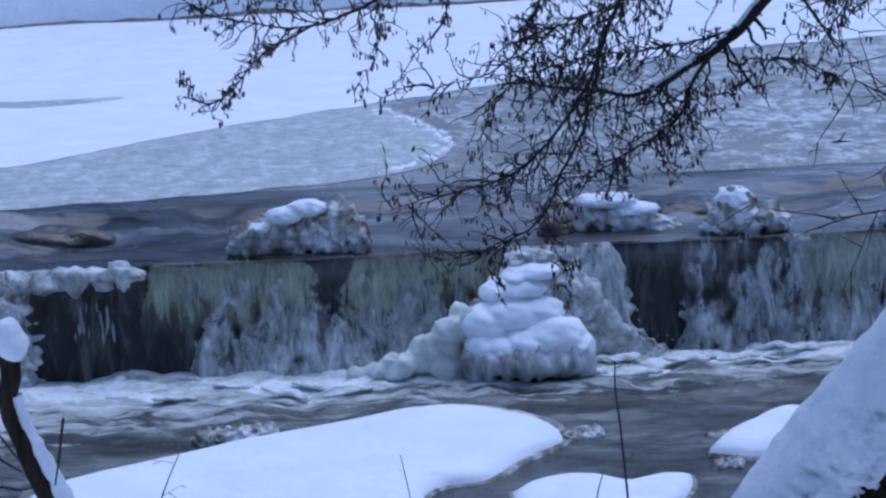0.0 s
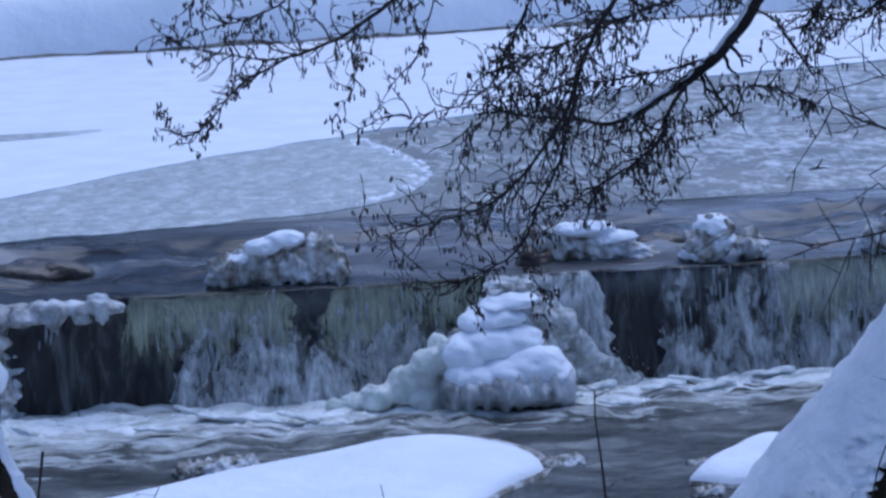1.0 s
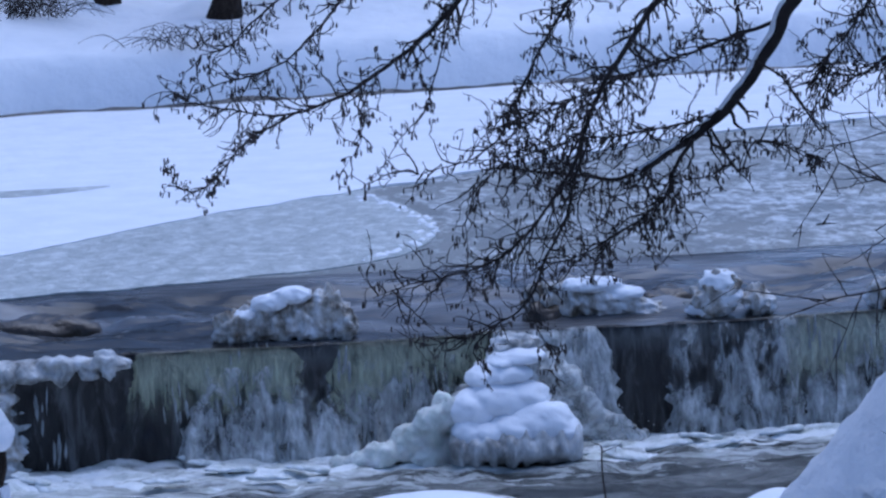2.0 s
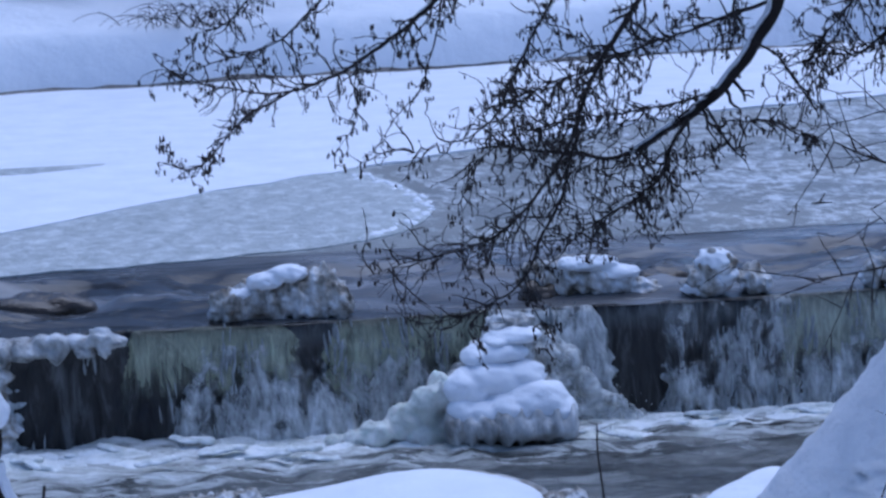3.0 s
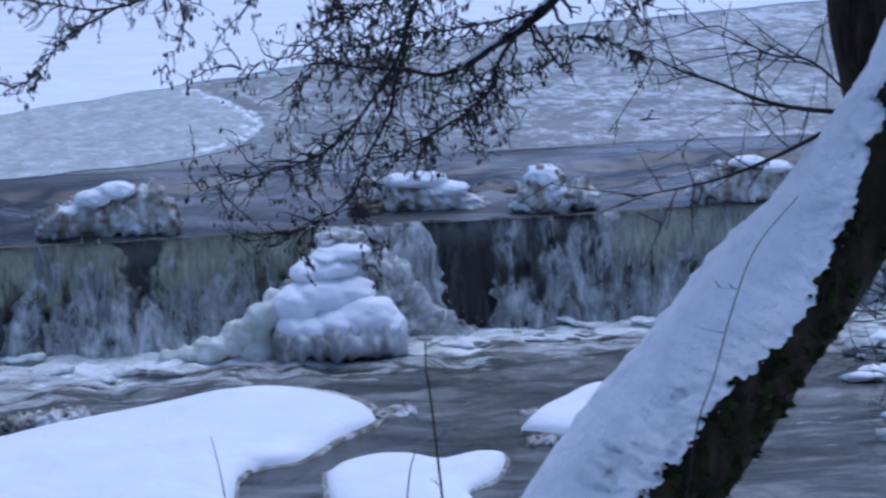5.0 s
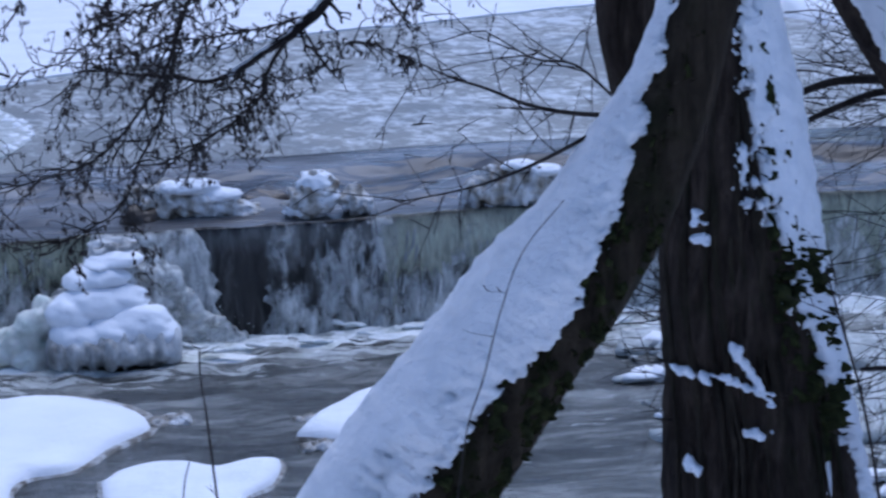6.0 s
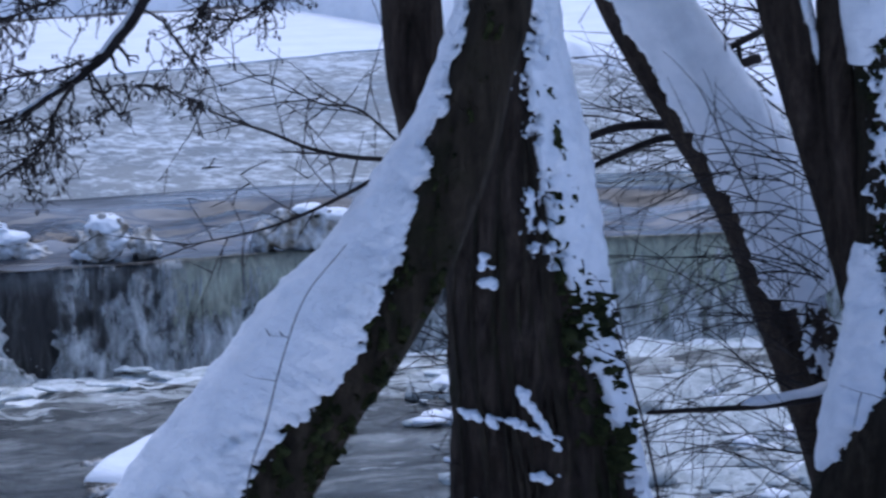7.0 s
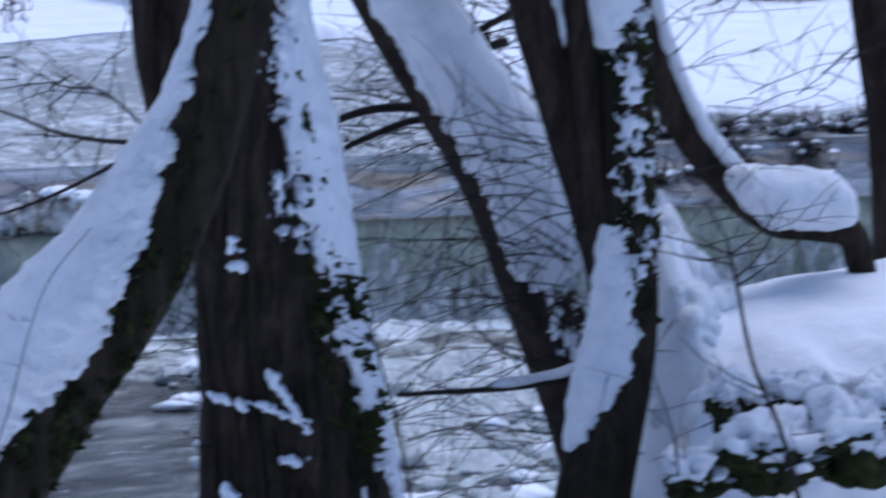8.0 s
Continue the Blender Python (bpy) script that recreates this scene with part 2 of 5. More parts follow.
SNOW, TREE_SNOW = mat_snow(), mat_tree_snow()
BARK = mat_bark("dark_bark", (0.010, 0.007, 0.005), (0.110, 0.080, 0.060), (0.024, 0.026, 0.011), 0.03)
BARK_MOSSY = mat_bark("mossy_bark", (0.011, 0.009, 0.006), (0.092, 0.070, 0.048), (0.018, 0.022, 0.007), 0.10)
TWIG, CONE, MOSS, EARTH = mat_twig(), mat_cone(), mat_moss(), mat_earth()
POND, DARK_WATER, LOWER = mat_pond(), mat_dark_water(), mat_lower_water()
FILM, SPRAY, GREY_ICE = mat_film(), mat_spray(), mat_grey_ice()
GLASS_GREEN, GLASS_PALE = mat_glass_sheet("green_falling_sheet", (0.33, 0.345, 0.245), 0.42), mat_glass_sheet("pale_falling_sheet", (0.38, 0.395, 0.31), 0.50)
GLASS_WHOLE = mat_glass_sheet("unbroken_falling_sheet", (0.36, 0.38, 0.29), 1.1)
TORN_LOW, TORN_THICK, TORN_ALL = mat_torn("torn_lower_water", 0.035, 0.55, 0.26), mat_torn("thick_white_water", 0.12, 0.3, 0.12), mat_torn("torn_white_curtain", 0.02, 0.45, 0.12)
FOAM_BANK, TATTER, CREST_BROWN, FROTH = mat_foam_bank(), mat_tatter(), mat_crest_brown(), mat_froth()
ICE, SLUSH, WALL = mat_ice(), mat_slush_ice(), mat_wall()


# ---- mesh tools ----
def mesh(name, verts, faces, mat, parent=None, label="", smooth=True):
    """One mesh object, top-level or under a thing."""
    me = bpy.data.meshes.new(name)
    me.from_pydata([tuple(v) for v in verts], [], faces)
    me.materials.append(mat)
    if smooth:
        me.polygons.foreach_set("use_smooth", [True] * len(me.polygons))
    me.update()
    ob = new(name, me)
    if parent is not None:
        ob.parent = parent
    if label:
        ob["label"] = label
    return ob


def empty(name, at=(0, 0, 0)):
    ob = new(name)
    ob.location = at
    ob.empty_display_size = 0.2
    return ob


def grid(nu, nv, fn, flip=False):
    """Vertices and faces of a sheet fn(u, v), u and v from 0 to 1."""
    verts = [fn(i / nu, j / nv) for j in range(nv + 1) for i in range(nu + 1)]
    w = nu + 1
    faces = [(j * w + i, j * w + i + 1, (j + 1) * w + i + 1, (j + 1) * w + i) for j in range(nv) for i in range(nu)]
    return verts, [f[::-1] for f in faces] if flip else faces


def spline(points, step):
    """Points at even steps along a smooth curve, with any further values of each point blended alike."""
    p = [np.array(q, float) for q in points]
    p = [2 * p[0] - p[1]] + p + [2 * p[-1] - p[-2]]
    out = []
    for a, b, c, d in zip(p, p[1:], p[2:], p[3:]):
        n = max(1, int(np.linalg.norm((c - b)[:3]) / step))
        for k in range(n):
            t = k / n
            out.append(0.5 * (2 * b + (c - a) * t + (2 * a - 5 * b + 4 * c - d) * t * t + (3 * b - a - 3 * c + d) * t ** 3))
    out.append(p[-2])
    return out


def frames_along(pts):
    """For each point of a path: its two cross directions."""
    res = []
    up = np.array((0.0, -1.0, 0.0))
    for i in range(len(pts)):
        t = np.array(pts[min(i + 1, len(pts) - 1)][:3]) - np.array(pts[max(i - 1, 0)][:3])
        t = t / (np.linalg.norm(t) + 1e-9)
        n = up - t * up.dot(t)
        if np.linalg.norm(n) < 1e-3:
            n = np.array((1.0, 0, 0)) - t * t[0]
        n = n / np.linalg.norm(n)
        up = n
        res.append((n, np.cross(t, n)))
    return res


def tube(verts, faces, pts, sides, rough=0.0, scale=6.0):
    """Adds a tube through points (x, y, z, radius) to the lists."""
    base = len(verts)
    fr = frames_along(pts)
    for p, (n, b) in zip(pts, fr):
        for k in range(sides):
            a = 2 * math.pi * k / sides
            way = n * math.cos(a) + b * math.sin(a)
            r = p[3]
            if rough:
                q = Vector((p[0] + way[0] * r, p[1] + way[1] * r, (p[2] + way[2] * r) * 0.3)) * scale
                r *= 1 + rough * 0.35 * noise.fractal(q * 0.5, 1.0, 2.0, 3) - rough * 0.5 * abs(noise.noise(q * 2.0))
            verts.append((p[0] + way[0] * r, p[1] + way[1] * r, p[2] + way[2] * r))
    m = len(pts)
    for j in range(m - 1):
        for k in range(sides):
            a, b = base + j * sides + k, base + j * sides + (k + 1) % sides
            faces.append((a, b, b + sides, a + sides))
    faces.append(tuple(base + k for k in range(sides))[::-1])
    faces.append(tuple(base + (m - 1) * sides + k for k in range(sides)))


def blob_shape(seg=12, rings=8):
    vs = [(0, 0, 1)]
    for j in range(1, rings):
        for i in range(seg):
            a, b = 2 * math.pi * i / seg, math.pi * j / rings
            vs.append((math.sin(b) * math.cos(a), math.sin(b) * math.sin(a), math.cos(b)))
    vs.append((0, 0, -1))
    fs = [(0, 1 + i, 1 + (i + 1) % seg) for i in range(seg)]
    for j in range(rings - 2):
        for i in range(seg):
            a, b = 1 + j * seg + i, 1 + j * seg + (i + 1) % seg
            fs.append((a, a + seg, b + seg, b))
    e = len(vs) - 1
    fs += [(e, e - seg + (i + 1) % seg, e - seg + i) for i in range(seg)]
    return vs, fs


def blob(verts, faces, at, size, seg=12, rings=8, rough=0.2, scale=2.0, seed=0.0, turn=0.0):
    """Adds a lumpy rounded body to the lists."""
    vs, fs = blob_shape(seg, rings)
    base = len(verts)
    c, s = math.cos(turn), math.sin(turn)
    for v in vs:
        k = 1 + rough * noise.fractal(Vector(v) * scale + Vector((seed, seed * 1.7, -seed)), 1.0, 2.0, 4)
        x, y, z = v[0] * size[0] * k, v[1] * size[1] * k, v[2] * size[2] * k
        verts.append((at[0] + x * c - y * s, at[1] + x * s + y * c, at[2] + z))
    faces.extend(tuple(base + i for i in f) for f in fs)


def fuse(verts, faces, voxel, rounds=2):
    """One skin round overlapping lumps, as a mesh."""
    me = bpy.data.meshes.new("lump")
    me.from_pydata([tuple(v) for v in verts], [], faces)
    ob = new("lump", me)
    r = ob.modifiers.new("skin", "REMESH")
    r.mode, r.voxel_size = "VOXEL", voxel
    if rounds:
        k = ob.modifiers.new("soft", "SMOOTH")
        k.iterations, k.factor = rounds, 0.5
    dg = bpy.context.evaluated_depsgraph_get()
    dg.update()
    out = bpy.data.meshes.new_from_object(ob.evaluated_get(dg))
    bpy.data.objects.remove(ob)
    bpy.data.meshes.remove(me)
    out.materials.clear()
    out.polygons.foreach_set("use_smooth", [True] * len(out.polygons))
    return out


def skin(name, verts, faces, voxel, mat, parent=None, label="", rounds=2):
    me = fuse(verts, faces, voxel, rounds)
    me.materials.append(mat)
    ob = new(name, me)
    if parent is not None:
        ob.parent = parent
    if label:
        ob["label"] = label
    return ob


def smooth(a, b, x):
    t = min(1.0, max(0.0, (x - a) / (b - a)))
    return t * t * (3 - 2 * t)


def fractal(x, y, z=0.0, o=4):
    return noise.fractal(Vector((x, y, z)), 1.0, 2.0, o)


# ---- ground: both banks and the bed in one sheet ----
def shore(x):
    """The far water's edge."""
    return 62.6 + 0.28 * x - smooth(9.0, 17.0, x) * (24.5 + 0.28 * (x - 9)) + 0.3 * fractal(x * 0.5, 3.1)


def ground_height(x, y):
    near = 6.0 - 0.262 * max(y, -6.0)
    near += 0.12 * fractal(x * 0.5, y * 0.5, 1.0)
    h = max(near, -0.9)
    # the snow bank that bulges among the trees
    if 3 < x < 60 and 10 < y < 22:
        a = x / y
        top = 4.46 + 0.06 * (x - 6.0) + 0.62 * smooth(0.394, 0.360, a) * smooth(13.6, 14.6, y) + 0.05 * fractal(x * 1.2, y * 1.2, 3.0)
        front = smooth(11.4, 14.2, y + 0.3 * fractal(x * 1.5, y * 1.5, 4.0)) * (1 - smooth(15.4, 19.5, y))
        edge = 0.354 - 0.022 * smooth(13.9, 14.6, y)
        side = smooth(edge, edge + 0.038, a + 0.006 * fractal(x * 2, y * 2, 6.0))
        h += max(0.0, top - h) * front * side
        h += side * smooth(11.0, 12.5, y) * smooth(16.5, 14.5, y) * smooth(0.40, 0.36, a) * (0.07 * fractal(x * 4.5, y * 4.5, 8.0) + 0.03 * fractal(x * 10, y * 10, 9.0))
        rough = smooth(14.5, 13.6, y + 4 * max(0.0, a - 0.40)) * smooth(0.33, 0.36, a) * smooth(11.0, 12.0, y)
        h += rough * (0.17 * fractal(x * 3.2, y * 3.2, 2.0) + 0.04 * fractal(x * 7, y * 7, 5.0))
    # the far bank
    e = y - shore(x)
    if e > 0:
        flat = smooth(11, 14, x)
        h = -0.2 + (2.5 - 0.75 * flat) * smooth(0, 1.2 + 2 * flat, e) + (0.17 - 0.155 * flat) * min(e, 60 + 2000 * (1 - flat)) + (0.5 - 0.42 * flat) * smooth(1, 6, e) * fractal(x * 0.25, y * 0.25, 2.0)
        h += 6.0 * smooth(60, 260, e) * (1 + fractal(x * 0.01, y * 0.01))
    return h


def lines(lo, hi, dense_lo, dense_hi, step, growth=1.25):
    a = list(np.arange(dense_lo, dense_hi, step))
    s, v = step, dense_hi
    while v < hi:
        a.append(v)
        s *= growth
        v += s
    a.append(hi)
    s, v = step * growth, dense_lo - step
    while v > lo:
        a.insert(0, v)
        s *= growth
        v -= s
    a.insert(0, lo)
    return a


def ground():
    xs, ys = lines(-1500, 1500, -14, 26, 0.25), lines(-300, 2500, 6, 74, 0.25)
    xs = sorted([x for x in xs if not 3.4 < x < 9.1] + list(np.arange(3.45, 9.1, 0.07)))
    ys = sorted([y for y in ys if not 10.9 < y < 17.1] + list(np.arange(10.95, 17.1, 0.07)))
    verts = [(x, y, ground_height(x, y)) for y in ys for x in xs]
    w = len(xs)
    faces = [(j * w + i, j * w + i + 1, (j + 1) * w + i + 1, (j + 1) * w + i) for j in range(len(ys) - 1) for i in range(w - 1)]
    ob = mesh("ground", verts, faces, SNOW)
    tagged(ob, "snow-covered river banks rising on both sides of the water", "ground", kind="structure")


ground()

# ---- the weir ----
LIP_Z, POND_Z = 1.26, 1.42


def lip(x):
    """How far off the weir's lip runs."""
    return 35.72 + 0.135 * x - 0.5 * smooth(4, 12, x) * (x - 4) * 0.25 + 0.05 * math.sin(x * 1.3) + 0.07 * fractal(x * 0.9, 7.0)


def weir_wall():
    prof = [(0.0, -0.9), (0.0, 1.10), (0.04, LIP_Z - 0.09), (0.4, LIP_Z - 0.05), (2.6, 1.0), (3.0, -0.9)]
    xs = np.linspace(-16, 24, 400)
    verts, faces = [], []
    for x in xs:
        for k, (dy, z) in enumerate(prof):
            r = 0.05 * fractal(x * 2.5, z * 3, k * 2.0) if 0 < k < 5 else 0
            verts.append((x, lip(x) + 0.08 + dy + r, z + r * 0.5))
    n = len(prof)
    for i in range(len(xs) - 1):
        for k in range(n - 1):
            a = i * n + k
            faces.append((a, a + n, a + n + 1, a + 1))
    ob = mesh("weir_wall", verts, faces, WALL)
    tagged(ob, "dark wet masonry weir across the river", "weir", kind="structure")


weir_wall()


def crest_height(x, y):
    """The water's surface from the pond down to the lip."""
    d = y - lip(x)
    step = 2.9 + 0.6 * fractal(x * 0.5, 1.0, 2.0)
    h = POND_Z - 0.10 * (1 - smooth(step - 0.15, step + 0.15, d)) - (POND_Z - LIP_Z - 0.10) * (1 - smooth(0.0, 1.4, d)) ** 1.5
    hump = smooth(0.3, 1.0, d) * (1 - smooth(step - 0.2, step + 0.5, d))
    return h + hump * (0.17 * fractal(x * 0.8, d * 1.1, 5.0) + 0.02 * fractal(x * 2.5, d * 1.5, 9.0))


def waters():
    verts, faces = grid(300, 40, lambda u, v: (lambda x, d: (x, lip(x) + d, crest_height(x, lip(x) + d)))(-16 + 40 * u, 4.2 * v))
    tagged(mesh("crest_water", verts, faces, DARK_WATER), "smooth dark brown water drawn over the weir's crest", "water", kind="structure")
    verts, faces = grid(120, 120, lambda u, v: (lambda x: (x, lip(x) + 4.2 + (shore(x) + 4 - lip(x) - 4.2) * v, POND_Z + 0.002))(-60 + 100 * u))
    tagged(mesh("pond_water", verts, faces, POND), "slow grey mill pond water flecked with drifting slush", "water", kind="structure")

    def low(u, v):
        x, y = -20 + 46 * u, 24 + (lip(-20 + 46 * u) + 0.1 - 24) * v
        c = smooth(29, 35, y)
        h = 0.03 * fractal(x * 1.2, y * 1.6, 2.0) + c * 0.09 * fractal(x * 1.6, y * 2.2, 7.0)
        return x, y, h
    verts, faces = grid(420, 160, low)
    tagged(mesh("lower_water", verts, faces, LOWER), "murky churning water with torn foam below the weir", "water", kind="structure")


waters()


def sheet_on_pond(name, label, mat, outline, z, thick, rough=0.25, cells=90, category="ice"):
    """A flat sheet of ice with a ragged edge, lying on the water; outline: a few points round it."""
    ring = spline([(x, y, 0) for x, y in outline] + [(*outline[0], 0)], 0.25)[:-1]
    ring = [(p[0] + rough * fractal(p[0] * 1.1, p[1] * 1.1, 3.0), p[1] + rough * 1.5 * fractal(p[0] * 1.1, p[1] * 1.1, 8.0)) for p in ring]
    bm = bmesh.new()
    lo = [bm.verts.new((x, y, z - 0.03)) for x, y in ring]
    hi = [bm.verts.new((x, y, z + thick)) for x, y in ring]
    n = len(ring)
    for i in range(n):
        bm.faces.new((lo[i], lo[(i + 1) % n], hi[(i + 1) % n], hi[i]))
    bm.faces.new(hi)
    bmesh.ops.recalc_face_normals(bm, faces=bm.faces)
    me = bpy.data.meshes.new(name)
    bm.to_mesh(me)
    bm.free()
    me.materials.append(mat)
    return tagged(new(name, me), label, category)


def pond_ice():
    edge = [(-5.92, 41.91), (-3.86, 44.63), (-1.01, 47.82), (0.84, 49.75), (5.00, 53.93), (7.82, 55.33)]
    edge2 = [(8.50, 56.23), (14.34, 59.54)]
    far = [(16.0, 62.0), (16.0, 72.0), (-25, 66.0), (-25, 40.0), (-9.0, 41.0)]
    sheet_on_pond("snowy_ice_sheet", "snow-covered ice sheet along the pond's far shore", SNOW, edge + edge2[1:] + far, POND_Z, 0.035, 0.15)
    front = [(-5.47, 38.54), (-4.46, 38.90), (-3.42, 39.18), (-1.32, 40.12), (-0.52, 40.81), (-0.15, 41.50), (0.12, 42.60), (0.17, 44.16), (-0.32, 45.93), (-0.83, 47.45)]
    back = [(-1.3, 49.6), (-4.2, 46.6), (-6.4, 43.6), (-9.5, 42.5), (-9.5, 39.0)]
    return sheet_on_pond("grey_ice_floe", "grey refrozen slush floe with a crumbled pale rim", SLUSH, front + back, POND_Z, 0.02, 0.12)


grey_floe = pond_ice()


def floe_rim():
    """Crumbled pale slush heaped along the floe's open edge."""
    rng = random.Random(3)
    edge = spline([(x, y, 0) for x, y in [(-0.67, 40.83), (-0.15, 41.60), (0.15, 42.93), (0.13, 44.17), (-0.32, 45.93), (-0.83, 47.32)]], 0.10)
    verts, faces = [], []
    for i, p in enumerate(edge):
        s = rng.uniform(0.02, 0.075)
        blob(verts, faces, (p[0] - rng.uniform(0, 0.25), p[1] + rng.gauss(0, 0.12), POND_Z + 0.01), (s, s * 1.8, 0.035), 12, 8, 0.6, 2.0, i)
    skin("slush_rim", verts, faces, 0.025, SNOW, grey_floe, "crumbled white slush along the edge", 1)


floe_rim()


def bank_foot():
    """A dark strip where the far bank meets the ice: earth, and the undercut's shadow line put in as colour."""
    def f(u, v):
        x = -30 + 39 * u
        return x, shore(x) + 0.15 + 0.25 * v + 0.12 * fractal(x * 0.9, v, 2.0), 1.40 + 0.11 * v + 0.08 * max(-0.8, fractal(x * 0.7, v, 6.0)) * v
    verts, faces = grid(400, 4, f)
    tagged(mesh("bank_foot", verts, faces, EARTH), "dark strip for earth and undercut shadow at the snowy bank's foot", "ground", kind="structure")


bank_foot()


def falling_sheet(top, foot, mat, label, out=0.34, ragged=0.05, start=0.0):
    """Water thrown over the lip between x at the top and x at the foot, with a back face so that it has depth.
    start: how far down it sets in, 0 to 1."""
    wide = top[1] - top[0]
    nu, nv = max(8, int(wide / (0.025 if wide < 5 else 0.04))), 36

    def front(u, v):
        v = start + (1 - start) * v
        x = (top[0] + wide * u) * (1 - v) + (foot[0] + (foot[1] - foot[0]) * u) * v
        z = LIP_Z + 0.015 - (LIP_Z + 0.06) * v
        ease = smooth(0, 0.07, u) * smooth(1, 0.93, u)
        d = out * math.sqrt(v) * (0.55 + 0.45 * ease)
        d += ragged * (0.3 + v) * fractal(x * 5, z * 0.9, 3.0) + 0.6 * ragged * v * fractal(x * 16, z * 2.2, 9.0)
        sway = 0.05 * v * fractal(x * 1.5, z, 1.0) + (1 - ease) * (0.12 * fractal(top[0] + u * 3, z * 3, 2.0) + 0.07 * fractal(top[0] - u * 3, z * 9, 4.0))
        return x + sway, lip(x) - d + 0.03 * (1 - v) + 0.06 * (1 - ease), z + 0.02 * fractal(x * 2.2, 0, 4.0) * (1 - v)
    v1, f1 = grid(nu, nv, front)
    v2 = [(x, max(y + 0.03, lip(x) - 0.02), z - 0.02) for x, y, z in v1]
    n = len(v1)
    faces = f1 + [tuple(n + i for i in f[::-1]) for f in f1]
    for i in range(nu):
        faces.append((i, n + i, n + i + 1, i + 1))
    return tagged(mesh("falling_water", v1 + v2, faces, mat), label, "water", "sheets of the waterfall", "structure")


falling_sheet((-16.0, 22.0), (-16.0, 22.0), FILM, "thin dark film of water down the weir face", 0.10, 0.04)
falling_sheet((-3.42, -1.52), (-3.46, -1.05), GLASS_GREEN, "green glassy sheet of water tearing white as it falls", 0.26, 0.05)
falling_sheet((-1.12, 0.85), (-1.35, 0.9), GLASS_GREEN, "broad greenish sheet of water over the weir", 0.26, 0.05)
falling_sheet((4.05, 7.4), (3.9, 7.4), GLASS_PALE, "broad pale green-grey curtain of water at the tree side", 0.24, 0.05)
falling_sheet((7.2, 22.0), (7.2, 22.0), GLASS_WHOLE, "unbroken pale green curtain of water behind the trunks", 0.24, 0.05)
falling_sheet((-16.0, -4.62), (-16.0, -4.55), TORN_THICK, "white icy water falling past the bank end of the weir", 0.30, 0.07)
falling_sheet((-2.60, -1.45), (-2.95, -0.75), TORN_LOW, "white water torn loose below the green sheet", 0.36, 0.07, 0.15)
falling_sheet((-1.20, 0.60), (-1.35, 0.70), TORN_LOW, "white water torn loose beside the ice lobes", 0.36, 0.07, 0.15)
falling_sheet((0.70, 2.02), (0.50, 2.35), TORN_THICK, "thick white water pouring behind the ice lobes", 0.34, 0.08)
falling_sheet((2.78, 4.40), (2.72, 4.40), TORN_ALL, "torn white and grey curtain of falling water", 0.32, 0.08)
falling_sheet((4.20, 22.0), (4.20, 22.0), TORN_LOW, "white water torn loose at the tree side", 0.32, 0.07, 0.12)


# ---- the wood on the far bank ----
def far_wood():
    rng = random.Random(55)
    verts, faces = [], []
    for i in range(130):
        x = rng.uniform(-60, 60)
        y = shore(x) + rng.uniform(13, 40) + 50 * smooth(7, 11, x)
        z = ground_height(x, y)
        high, r = rng.uniform(11, 19), rng.uniform(0.12, 0.28)
        tube(verts, faces, [(x, y, z - 0.2, r * 1.3), (x + rng.gauss(0, 0.2), y, z + high * 0.4, r), (x + rng.gauss(0, 0.6), y, z + high, 0.03)], 6)
        for k in range(26):
            h = rng.uniform(0.25, 0.97)
            a, reach = rng.uniform(0, 6.28), (1 - h) * 3.5 + 0.8
            p = (x, y, z + high * h)
            q = (x + reach * math.cos(a), y + reach * math.sin(a), p[2] + reach * 0.5)
            tube(verts, faces, [(*p, 0.05), (*[(c + d) / 2 for c, d in zip(p, q)], 0.04), (*q, 0.015)], 3)
    tagged(mesh("far_wood", verts, faces, BARK), "dark bare wood on the far snowy bank", "trees", kind="stuff")
    # old trees right above the water's edge
    for x, y, r in ((-6.59, 67.50, 0.22), (-3.96, 65.20, 0.28), (-2.54, 67.50, 0.18), (-1.58, 68.06, 0.14)):
        th = empty("bank_tree", (x, y, ground_height(x, y) - 0.1))
        vs, fs = [], []
        tube(vs, fs, [(0, 0, 0, r * 1.5), (0.1, 0, 0.6, r), (-0.1, 0, 4, r * 0.8), (0.3, 0, 11, 0.08)], 14, 0.1, 2.0)
        mesh("trunk", vs, fs, BARK, th)
        vs, fs = [], []
        for k in range(40):
            h, a = rng.uniform(1.5, 10), rng.uniform(0, 6.28)
            reach = rng.uniform(1.0, 2.6)
            tube(vs, fs, [(0, 0, h, 0.05), (reach * 0.5 * math.cos(a), reach * 0.5 * math.sin(a), h + 0.3, 0.03), (reach * math.cos(a), reach * math.sin(a), h + rng.uniform(-0.4, 0.6), 0.01)], 4)
        tagged(mesh("branch_work", vs, fs, TWIG, th), kind="stuff")
        tagged(th, "dark tree standing in snow on the far bank", "tree", "trees on the far bank")


far_wood()


